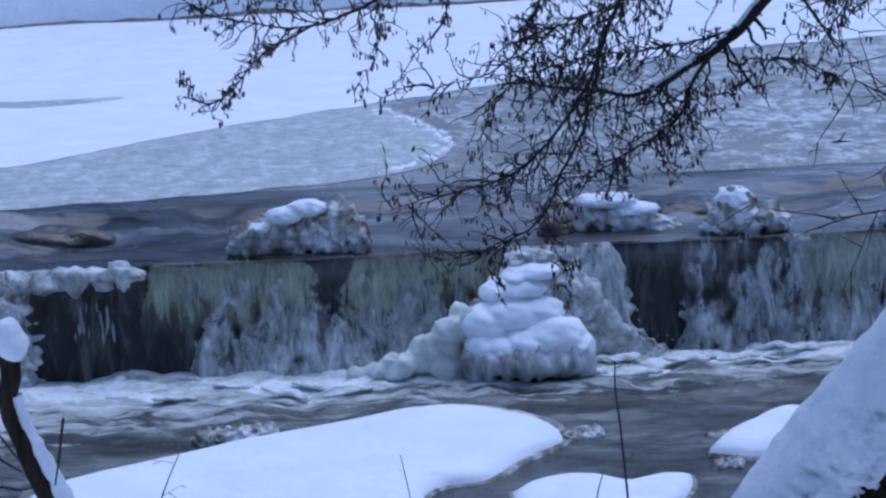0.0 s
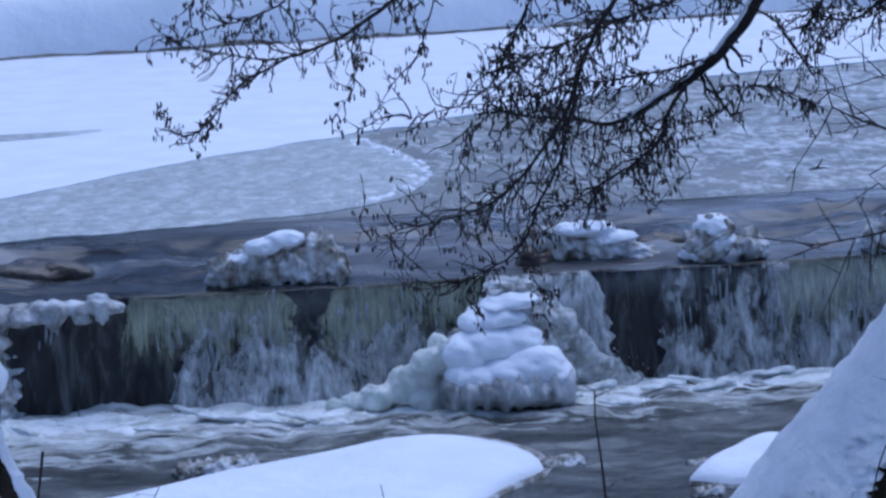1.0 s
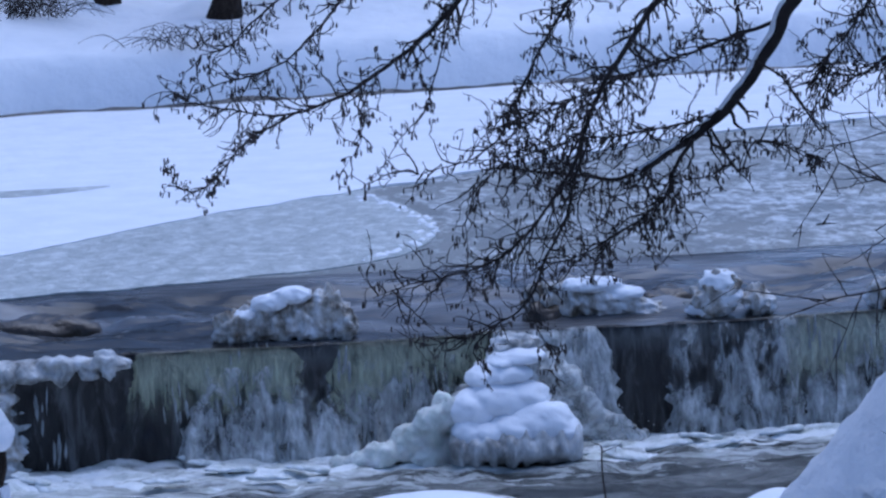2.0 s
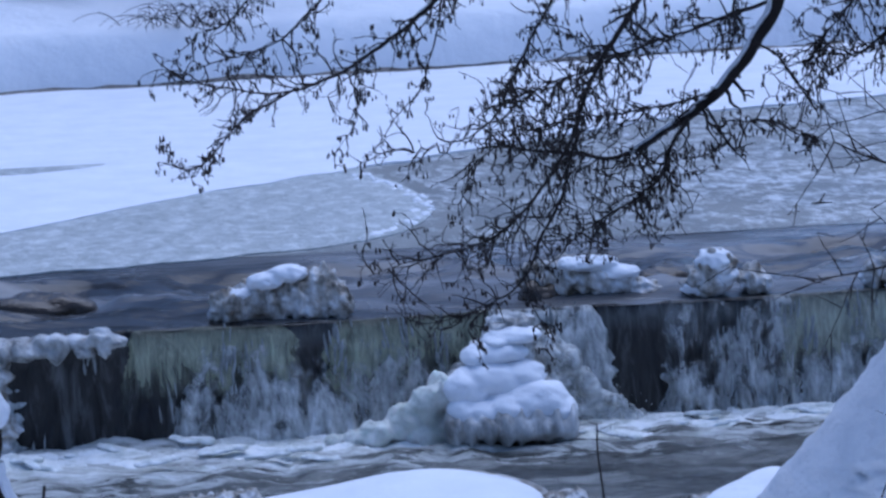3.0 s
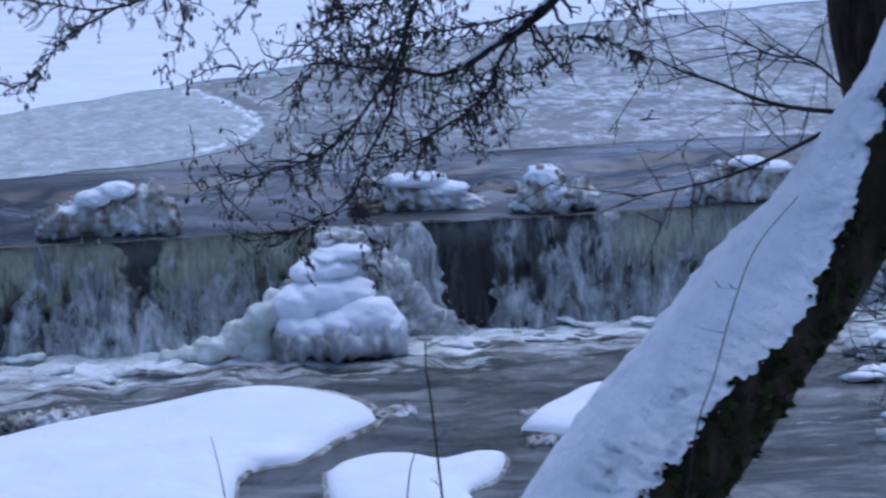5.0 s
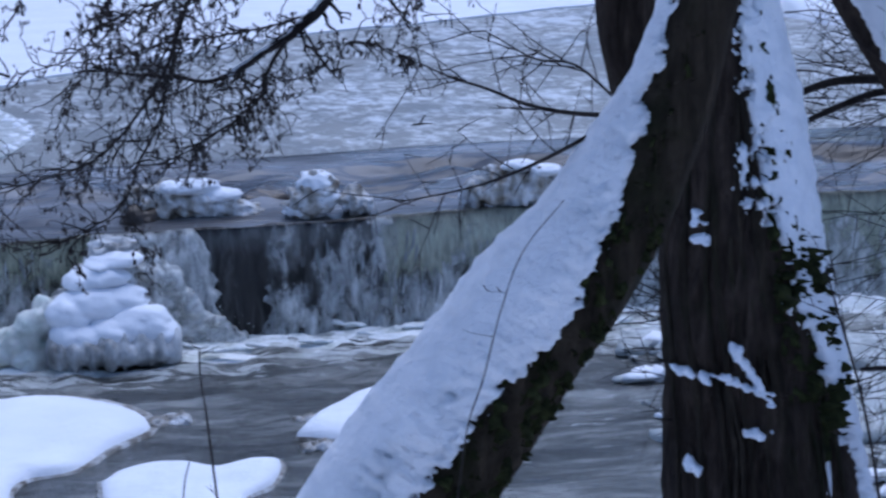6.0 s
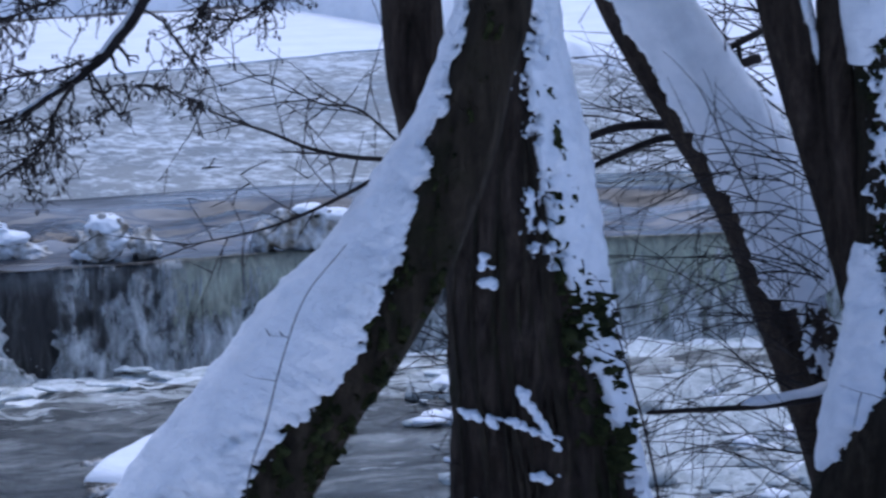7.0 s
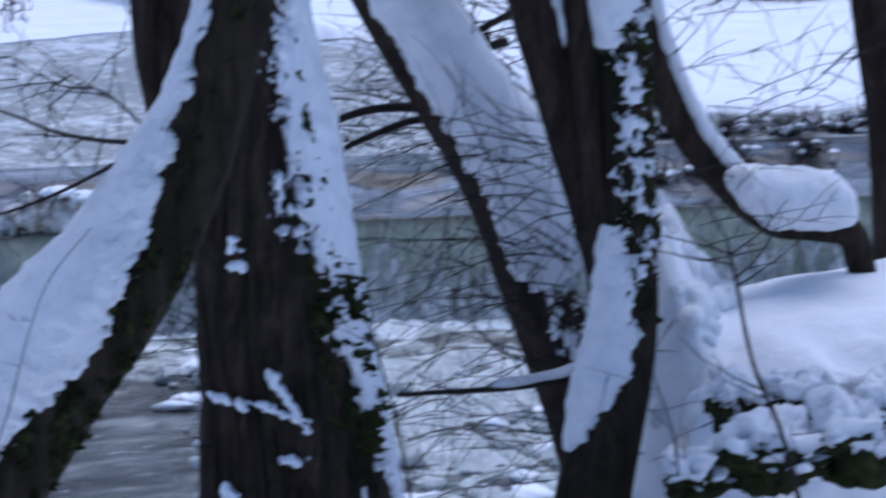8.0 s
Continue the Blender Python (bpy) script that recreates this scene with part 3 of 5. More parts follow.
def far_shrubs():
    """Pale thin twigs that hang over the far bank's snow."""
    rng = random.Random(66)
    for px, py, n in ((-8.10, 65.34, 26), (-6.56, 60.62, 20), (-5.21, 58.83, 18), (-4.50, 62.36, 14), (21.7, 57.2, 30), (22.5, 56.4, 34), (23.2, 55.6, 30)):
        th = empty("far_shrub", (px, py, ground_height(px, py)))
        verts, faces = [], []
        for i in range(n * 3):
            p = np.array((rng.gauss(0, 0.5), rng.gauss(0, 0.3), 0.0))
            way = np.array((rng.gauss(0, 0.6), rng.gauss(0, 0.3), 1.0))
            pts = [(*p, 0.010)]
            for k in range(6):
                way = way + np.array((rng.gauss(0, 0.3), 0, -0.28))
                p = p + way / np.linalg.norm(way) * 0.22
                pts.append((*p, 0.010 - 0.0012 * k))
            tube(verts, faces, pts, 3)
        tagged(mesh("branch_work", verts, faces, TWIG, th), kind="stuff")
        tagged(th, "thin bare shrub drooping over the far snow", "shrub", "shrubs on the far bank")


far_shrubs()


def far_hedge():
    """Low dark bushes with snow on them along the open bank."""
    rng = random.Random(71)
    for i in range(34):
        x = 13.2 + 6.0 * i / 34 + rng.uniform(-0.2, 0.2)
        y = lip(x) + (4.6 + rng.uniform(-0.3, 0.5) if i % 3 else rng.uniform(0.6, 3.0))
        th = empty("low_bush", (x, y, POND_Z - 0.12))
        verts, faces = [], []
        for k in range(60):
            p = np.array((rng.gauss(0, 0.10), rng.gauss(0, 0.08), 0.0))
            way = np.array((rng.gauss(0, 0.5), rng.gauss(0, 0.4), 1.0))
            way = way / np.linalg.norm(way) * rng.uniform(0.22, 0.55)
            tube(verts, faces, [(*p, 0.010), (*(p + way * 0.6 + np.array((rng.gauss(0, 0.03), 0, 0))), 0.008), (*(p + way), 0.004)], 3)
        tagged(mesh("branch_work", verts, faces, TWIG, th), kind="stuff")
        verts, faces = [], []
        for k in range(4):
            blob(verts, faces, (rng.gauss(0, 0.14), rng.gauss(-0.03, 0.06), rng.uniform(0.14, 0.30)), (rng.uniform(0.05, 0.11), 0.08, 0.035), 12, 8, 0.4, 2.0, k + i)
        tagged(mesh("snow", verts, faces, SNOW, th, "snow lodged in the twigs"), kind="stuff")
        tagged(th, "low dark bush with lodged snow on the open bank", "shrub", "bushes on the open bank")


far_hedge()


# ---- ice mounds ----
def mound(name, label, lumps, mat, at, snow=(), category="ice", voxel=0.022, rough=0.5):
    """Ice grown in lumps; lumps and snow caps: (dx, dy, dz, sx, sy, sz)."""
    th = empty(name, at)
    for nm, mt, ls, rg in (("ice", mat, lumps, rough), ("snow_cap", SNOW, snow, 0.22)):
        if not ls:
            continue
        verts, faces = [], []
        for i, (dx, dy, dz, sx, sy, sz) in enumerate(ls):
            blob(verts, faces, (dx, dy, dz), (sx, sy, sz), 36, 24, rg, 2.4, i * 3.1 + at[0])
        body = skin(nm, verts, faces, voxel * 0.8, mt, th if nm == "ice" else body, "white snow cap" if nm == "snow_cap" else "", 1)
    return tagged(th, label, category)


def crest_mounds():
    k = 1 / 154.0        # metres for each hundredth of the mound's sketch
    for at, label, lumps, snow in (
            ((-1.62, 35.82), "snow-topped lump of knobbly ice stuck on the weir's crest",
             ((-95, 28, 34, 30), (-55, 35, 36, 38), (-10, 36, 34, 40), (35, 36, 36, 40), (75, 45, 32, 44), (100, 30, 24, 32), (60, 75, 16, 18)),
             ((-30, 72, 34, 16), (10, 84, 36, 16), (-75, 52, 20, 12))),
            ((2.01, 36.69), "low snow-dusted ice lump on the weir's crest",
             ((-100, 30, 34, 36), (-50, 35, 40, 40), (0, 32, 40, 40), (45, 24, 40, 30), (90, 12, 34, 18)),
             ((0, 62, 48, 16), (45, 45, 42, 14), (-45, 62, 20, 14))),
            ((3.42, 36.40), "rounded white snow-capped ice lump on the weir's crest",
             ((-15, 28, 44, 30), (5, 50, 36, 34), (70, 30, 24, 26), (90, 22, 16, 18)),
             ((0, 66, 34, 24), (-22, 20, 38, 18), (10, 40, 34, 22))),
            ((5.69, 36.61), "jagged brownish ice lump on the weir's crest",
             ((-50, 28, 26, 30), (-15, 40, 28, 36), (25, 38, 30, 40), (60, 40, 30, 36), (95, 34, 30, 34), (125, 20, 24, 22)),
             ((30, 76, 34, 12), (80, 66, 30, 12)))):
        ice = [(x * k, 0.05 * math.sin(x), z * k, w * k, 0.20, h * k) for x, z, w, h in lumps]
        cap = [(x * k, -0.03, z * k, w * k, 0.19, h * k) for x, z, w, h in snow]
        mound("ice_mound", label, ice, ICE, (at[0], at[1] + 0.12, LIP_Z - 0.02), cap)
    # icy fringe at the bank end
    x0, y0 = -4.27, 35.85
    rng = random.Random(8)
    ice = [(rng.uniform(-0.9, 0.85), rng.uniform(-0.14, -0.02), rng.uniform(-0.14, 0.06), rng.uniform(0.06, 0.18), 0.14, rng.uniform(0.05, 0.13)) for i in range(26)]
    ice += [(-0.75 + 0.25 * i, -0.03, 0.0, 0.17, 0.13, 0.07) for i in range(7)]
    mound("ice_fringe", "knobbly fringe of grey ice hanging from the weir's lip", ice, GREY_ICE, (x0, lip(x0) - 0.10, LIP_Z - 0.04), (), "ice", 0.022, 0.38)
    x0, y0 = -5.01, 35.02
    ice = [(0.1 * math.sin(i * 2.1), 0.05 * i, 0.12 + i * 0.2, 0.34 - 0.02 * i, 0.25, 0.2) for i in range(6)]
    mound("ice_column", "frozen column of splashed ice against the weir", ice, ICE, (x0 - 0.02, y0 - 0.25, 0.0))


crest_mounds()


def ice_pyramid():
    c = (0.92, 34.74)
    k = 1 / 155.0
    th = empty("ice_pyramid", (c[0], c[1], 0.0))
    core = [(935, 645, 100, 34), (860, 640, 42, 30), (1008, 640, 42, 30), (940, 600, 88, 40), (900, 570, 66, 40), (930, 520, 54, 40), (945, 482, 48, 28)]
    verts, faces = [], []
    for i, (px, py, w, h) in enumerate(core):
        dz = (665 - py) * k
        blob(verts, faces, ((px - 935) * k, 0.12 + 0.33 * dz, dz), (w * k * 1.05, 0.30, h * k), 36, 26, 0.35, 2.8, i * 2.7)
    core_ice = skin("ice", verts, faces, 0.018, GREY_ICE, th, "grey wet ice under the snow", 1)
    # lobes: across, up, half width, half height, how far it juts towards the river
    for i, (label, lumps) in enumerate((
            ("rounded lobe of frozen white snow", ((985, 596, 56, 32, 0.14), (940, 606, 52, 26, 0.16), (1022, 612, 30, 24, 0.10), (895, 612, 44, 24, 0.14), (858, 606, 30, 26, 0.10))),
            ("rounded lobe of frozen white snow", ((905, 560, 62, 28, 0.06), (862, 572, 38, 30, 0.10), (955, 553, 44, 22, 0.0))),
            ("rounded lobe of frozen white snow", ((915, 514, 52, 18, -0.02), (882, 520, 26, 15, 0.0))),
            ("small snow lobe wet by the fall", ((950, 488, 44, 13, -0.06), (918, 495, 26, 10, -0.04))),
            ("fringed wet ice at the stack's foot", tuple((832 + 9.5 * n + 3 * math.sin(n * 2.7), 636 + 6 * math.sin(n * 1.9) - 6 * math.sin(math.pi * n / 22), 13 + 4 * math.sin(n * 3.3), 26 + 7 * math.sin(n * 2.1), 0.10 + 0.10 * math.sin(math.pi * n / 22) + 0.02 * math.sin(n * 4.1)) for n in range(23))))):
        verts, faces = [], []
        for j, (qx, qy, qw, qh, jut) in enumerate(lumps):
            dz = (665 - qy) * k
            blob(verts, faces, ((qx - 935) * k, 0.30 * dz - 0.10 - jut, dz), (qw * k * 1.10, 0.32, qh * k * 1.2), 32, 22, 0.13, 1.6, i * 5.0 + j)
        skin("snow_lobe", verts, faces, 0.018, SNOW if i < 4 else GREY_ICE, core_ice, label, 5)
    tagged(th, "stack of rounded snow-covered ice lobes at the foot of the fall", "ice")


ice_pyramid()


def crest_lumps():
    """Brown lumps at the crest: stones, and stand-ins for humps and dark reflections in the water."""
    # the wide ones stand in for dark reflections and humps of the water
    for x, y, wide, high in ((1.40, 36.80, 0.30, 0.30), (2.89, 37.55, 0.46, 0.24), (-4.62, 37.15, 0.75, 0.22), (-3.37, 38.40, 0.75, 0.15), (4.84, 39.70, 0.95, 0.10)):
        verts, faces = [], []
        for i in range(5):
            blob(verts, faces, (wide * 0.4 * math.sin(i * 2.1), 0.1 * math.cos(i * 1.3), 0.0), (wide * 0.6, 0.25, high * (1 - 0.1 * i)), 28, 18, 0.15, 1.4, i + x)
        ob = skin("crest_lump", verts, faces, 0.022, CREST_BROWN, None, "", 8)
        ob.location = (x, y, LIP_Z - 0.02)
        tagged(ob, "brown wet lump put in for a dark patch of the crest water", "rock", "stones on the weir's crest")


crest_lumps()


def frozen_stick():
    x, y = 5.44, 42.60
    verts, faces = [], []
    tube(verts, faces, [(0, 0, 0, 0.012), (0.06, 0.02, 0.07, 0.010), (0.10, 0.0, 0.15, 0.006)], 6)
    tube(verts, faces, [(-0.08, 0, 0.005, 0.012), (0.03, 0.03, 0.01, 0.016), (0.20, 0.05, 0.005, 0.008)], 6)
    ob = mesh("stick", verts, faces, TWIG)
    ob.location = (x, y, POND_Z)
    tagged(ob, "forked dark stick frozen into the slush", "stick")


frozen_stick()
sheet_on_pond("wet_ice_streak", "thin grey wet streak on the snowy ice", SLUSH, [(-7.95, 49.15), (-6.36, 49.17), (-4.91, 49.36), (-6.26, 48.40)], POND_Z + 0.03, 0.010, 0.05)


def stray_ice():
    for x, y, s, label in ((1.39, 31.72, 0.20, "small wet ice lump beside the long floe"), (-2.31, 32.01, 0.26, "splashed ice lump in the torn water"),
                           (-2.00, 32.23, 0.20, "splashed ice lump in the torn water"), (2.77, 31.56, 0.10, "small wet ice lump beside the open water"), (2.77, 30.35, 0.14, "dark wet stone ice by the small floe")):
        lumps = [(s * 0.8 * math.sin(k * 2.4), s * 0.4 * math.cos(k * 1.7), 0.01 * k, s * (0.7 - 0.1 * k), s * 0.6, s * 0.4) for k in range(4)]
        mound("ice_lump", label, lumps, ICE, (x, y, 0.0), (), "ice", 0.018, 0.6)


stray_ice()


# ---- foam at the foot of the fall ----
def foam_bank():
    def f(u, v):
        x = -7 + 21 * u
        wide = 1.35 - 0.05 * x
        d = -wide + (wide + 0.15) * v
        y = lip(x) - 0.25 + d
        h = 0.10 * math.sin(math.pi * v ** 1.6) * (0.8 + 0.8 * fractal(x * 1.2, d * 2.0, 2.0)) + 0.03 * fractal(x * 4, d * 6, 3.0) + 0.012 * fractal(x * 14, d * 16, 3.0)
        return x, y, h - 0.05
    verts, faces = grid(1000, 60, f)
    tagged(mesh("foam_bank", verts, faces, FOAM_BANK), "bank of white foam boiling at the fall's foot", "foam", kind="stuff")


foam_bank()

FOAMS, STRANDS = [], []


def foam_lumps():
    rng = random.Random(9)
    shapes = []
    for s in range(6):
        verts, faces = [], []
        for i in range(9):
            blob(verts, faces, (rng.uniform(-0.05, 0.05) + 0.05 * (i - 4), rng.gauss(0, 0.025), abs(rng.gauss(0, 0.02))),
                 (rng.uniform(0.07, 0.11), rng.uniform(0.05, 0.09), rng.uniform(0.02, 0.035)), 14, 10, 0.35, 2.2, s * 7 + i)
        me = fuse(verts, faces, 0.018, 6)
        me.materials.append(FOAM_BANK)
        shapes.append(me)
    for i in range(44):
        x = -6 + 16.5 * i / 44 + rng.uniform(-0.1, 0.1)
        ob = new("foam_clump", shapes[i % 6])
        tagged(ob, "clump of white foam tossed at the fall's foot", "foam", "foam clumps below the weir")
        FOAMS.append((ob, (x, lip(x) - rng.uniform(0.35, 1.5), 0.03), rng.uniform(0, 6.28), rng.uniform(-40, 40)))
    # a wedge of froth heaped against the ice, and a jet that shoots past it
    for x0, x1, y, z0, z1, fat, label in ((-1.0, 0.35, 0.88, 0.0, 0.72, 0.15, "greenish white froth heaped against the ice lobes"), (2.55, 1.30, 0.46, 0.04, 1.12, 0.12, "jet of white spray shooting past the ice lobes")):
        th = empty("spray_plume")
        verts, faces = [], []
        for i in range(64):
            u = rng.random() ** 0.8
            top = z0 + (z1 - z0) * u ** 1.3
            z = top * (rng.uniform(0.55, 1.0) if i % 2 else rng.uniform(-0.1, 1.0))
            r = fat * rng.uniform(0.5, 1.1) * (0.7 + 0.5 * u)
            blob(verts, faces, ((x1 - x0) * u + rng.gauss(0, 0.05), rng.gauss(0, 0.06), z), (r, r, r * rng.uniform(0.7, 1.2)), 20, 14, 0.35, 2.2, i * 2.0 + x0)
        skin("froth", verts, faces, 0.02, FROTH if x0 < 0 else SPRAY, th, "", 10)
        verts, faces = [], []
        for i in range(40):
            r, u = rng.uniform(0.003, 0.007), rng.random()
            blob(verts, faces, ((x1 - x0) * u + rng.gauss(0, 0.10), rng.gauss(0, 0.1), z0 + (z1 - z0) * u + abs(rng.gauss(0, 0.10))), (r, r, r * rng.uniform(1, 2)), 5, 4, 0.2, 1.0, i)
        tagged(mesh("spray", verts, faces, FROTH, th, "flying drops"), kind="stuff")
        tagged(th, label, "foam")
        FOAMS.append((th, (x0, lip((x0 + x1) / 2) - y, 0.02), rng.uniform(0, 6.28), 0))


foam_lumps()


def strands():
    """Tatters of white water that fall in front of the sheets."""
    rng = random.Random(31)
    shapes = []
    for s in range(6):
        verts, faces = [], []
        for i in range(8):
            blob(verts, faces, (rng.gauss(0, 0.06), rng.gauss(0, 0.012), rng.gauss(0, 0.10)),
                 (rng.uniform(0.008, 0.022), 0.014, rng.uniform(0.04, 0.12)), 12, 10, 0.7, 3.0, s * 9 + i)
        me = fuse(verts, faces, 0.009, 1)
        me.materials.append(TATTER)
        shapes.append(me)
    spans = [(-6.3, -4.7)] * 7 + [(-4.5, -3.5)] * 4 + [(-3.2, -1.5)] * 16 + [(-1.2, 0.3)] * 12 + [(1.3, 2.2)] * 8 + [(2.8, 5.6)] * 26 + [(5.6, 10)] * 16
    for i, (a, b) in enumerate(spans):
        ob = new("water_tatter", shapes[i % 6])
        tagged(ob, "white tatter of water falling over the weir", "water", "falling tatters")
        STRANDS.append((ob, rng.uniform(a, b), rng.random(), rng.uniform(0.75, 0.95), rng.uniform(-8, 8)))


strands()


# ---- snow-covered floes below the weir ----
def floe(label, outline, high, rough=0.1):
    """A flat ice plate with a rounded cushion of snow, on the lower water."""
    pts = np.array([(x, y) for x, y in outline])
    c = pts.mean(0)
    ring = np.array([p[:2] for p in spline([(x, y, 0) for x, y in outline] + [(*outline[0], 0)], 0.12)[:-1]])
    th = empty("snowy_floe", (c[0], c[1], 0.0))
    verts, faces = [], []
    n, m = len(ring), 14
    for j in range(m + 1):
        s = 1 - (j / m)
        for i in range(n):
            q = (ring[i] - c) * (s if j else 1.0)
            e = 1 - s
            h = high * (1 - max(0.0, 1 - e * 3.2) ** 2.2) if j else -0.02
            h += 0.05 * fractal((q[0] + c[0]) * 1.3, (q[1] + c[1]) * 0.9, 2.0) * min(1, e * 4)
            bulge = 1 + 0.05 * math.sin(min(1, e * 6) * math.pi)
            verts.append((q[0] * bulge, q[1] * bulge, h))
    for j in range(m):
        for i in range(n):
            a, b = j * n + i, j * n + (i + 1) % n
            faces.append((a, b, b + n, a + n))
    mesh("snow", verts, faces, SNOW, th)
    v2, f2 = [], []
    for z in (-0.10, 0.03):
        for i in range(n):
            q = (ring[i] - c) * 1.03
            v2.append((q[0] + 0.04 * fractal(q[0] * 4, q[1] * 4), q[1], z))
    for i in range(n):
        f2.append((i, (i + 1) % n, n + (i + 1) % n, n + i))
    f2.append(tuple(range(n, 2 * n)))
    mesh("ice_rim", v2, f2, ICE, th, "wet grey ice rim")
    return tagged(th, label, "ice floe", "snowy floes below the weir")


floe("long snow-cushioned ice floe tapering to a rounded tip", [(-4.06, 30.00), (-2.82, 31.15), (-1.37, 32.32), (-0.07, 33.15), (0.80, 32.70), (1.22, 31.60), (0.77, 30.75), (0.36, 29.87), (-0.19, 29.48), (-0.50, 27.55), (-2.40, 25.92), (-4.29, 26.98)], 0.16)
floe("small snow-cushioned floe beside the open water", [(2.60, 30.75), (2.93, 31.65), (3.40, 32.25), (3.84, 32.45), (4.22, 31.75), (3.87, 30.70), (3.23, 30.50)], 0.16)
floe("lumpy snow-covered floe near the bank", [(0.59, 29.35), (0.90, 29.86), (1.40, 29.98), (1.82, 29.62), (2.35, 29.85), (2.24, 28.98), (1.91, 28.38), (2.02, 27.18), (1.01, 27.09), (0.64, 28.10)], 0.13)


def rubble():
    rng = random.Random(21)
    def f(u, v):
        x, y = 5.5 + 13 * u, 22.5 + 12.6 * v
        e = smooth(6.0, 8.5, x - 0.25 * abs(y - 30)) * smooth(35.1, 34.0, y)
        h = -0.14 + 0.16 * e + 0.05 * smooth(29, 33, y) + (0.10 * fractal(x * 1.1, y * 1.0, 3.0) + 0.07 * fractal(x * 3.3, y * 3.0, 8.0) + 0.035 * fractal(x * 8, y * 8, 1.0)) * (0.4 + 0.6 * e)
        return x, y, h
    verts, faces = grid(260, 260, f)
    tagged(mesh("ice_shelf", verts, faces, SLUSH), "broken snowy ice shelf along the lower bank", "ice")
    for mat, count, label in ((SNOW, 150, "snow-dusted broken ice packed on the lower water"), (SLUSH, 420, "grey wet ice rubble packed on the lower water")):
        verts, faces = [], []
        for i in range(count):
            x, y = rng.uniform(6.2, 16), rng.uniform(23.5, 34.8)
            s = 0.05 + 0.22 * rng.random() ** 2
            blob(verts, faces, (x, y, 0.02), (s, s * rng.uniform(0.7, 1.3), s * rng.uniform(0.25, 0.6)), 10, 6, 0.7, 2.2, i, rng.uniform(0, 6))
        tagged(mesh("ice_rubble", verts, faces, mat), label, "ice", kind="stuff")


rubble()


# ---- trees ----
def snow_along(pts, side, half, thick, seed, rag=0.35, lift=0.0):
    """A blanket of snow along a trunk on the side that faces the way `side`, ragged at its edges."""
    verts, faces = [], []
    fr = frames_along(pts)
    nu = 34
    side = np.array(side, float)
    for j, (p, (n, b)) in enumerate(zip(pts, fr)):
        way, hf, tk = side, half, thick
        a0 = math.atan2(way.dot(b), way.dot(n))
        end = min(1.0, (j + 0.01) / (0.10 * len(pts)), (len(pts) - 1 - j + 0.01) / (0.10 * len(pts)))
        hf *= 0.25 + 0.75 * math.sqrt(end)
        h0 = hf * (1 + rag * fractal(p[0] * 5, p[2] * 5, seed) + 0.6 * rag * fractal(p[0] * 9, p[2] * 11, seed) + 0.10 * fractal(p[0] * 19, p[2] * 23, seed))
        h1 = hf * (1 + rag * fractal(p[0] * 6, p[2] * 6, seed + 5.0) + 0.6 * rag * fractal(p[0] * 9, p[2] * 11, seed + 5.0) + 0.10 * fractal(p[0] * 19, p[2] * 23, seed + 5.0))
        end = min(1.0, (j + 0.01) / (0.10 * len(pts)), (len(pts) - 1 - j + 0.01) / (0.10 * len(pts)))
        for i in range(nu + 1):
            u = i / nu * 2 - 1
            a = a0 + (u * (h0 if u < 0 else h1))
            r = p[3] * 0.96 + tk * math.sqrt(max(0, 1 - abs(u) ** 2.6)) * math.sqrt(end) * (1 + 0.16 * fractal(p[0] * 3 + u, p[2] * 3, seed + 2)) + 0.010 * fractal(p[0] * 14 + u * 4, p[2] * 14, seed) - 0.015 * (abs(u) > 0.99)
            w = n * math.cos(a) + b * math.sin(a)
            verts.append((p[0] + w[0] * r, p[1] + w[1] * r, p[2] + w[2] * r + lift))
    w = nu + 1
    for j in range(len(pts) - 1):
        for i in range(nu):
            faces.append((j * w + i, j * w + i + 1, (j + 1) * w + i + 1, (j + 1) * w + i))
    return verts, faces


def with_radius(points, radii):
    """Points with a radius each, the radii spread evenly along."""
    k = np.linspace(0, len(radii) - 1, len(points))
    return [(*p, float(np.interp(a, range(len(radii)), radii))) for p, a in zip(points, k)]


def trunk(th, points, radii, mat=None, sides=28, name="trunk", step=0.05, rough=0.10):
    pts = spline(with_radius(points, radii), step)
    verts, faces = [], []
    tube(verts, faces, pts, sides, rough)
    mesh(name, verts, faces, mat or BARK, th)
    return pts


def bark_of(th):
    """The trunk mesh of a tree, to which its snow and moss belong."""
    for c in th.children:
        if c.name.startswith("trunk"):
            return c
    return th


def snow_part(th, pts, side, half, thick, seed, rag=0.35, name="snow"):
    pts = spline([tuple(p) for p in pts[::3]] + [tuple(pts[-1])], 0.02) if pts[0][3] > 0.06 else pts
    verts, faces = snow_along(pts, side, half, thick, seed, rag)
    mesh(name, verts, faces, TREE_SNOW, bark_of(th), "snow clinging to the bark")


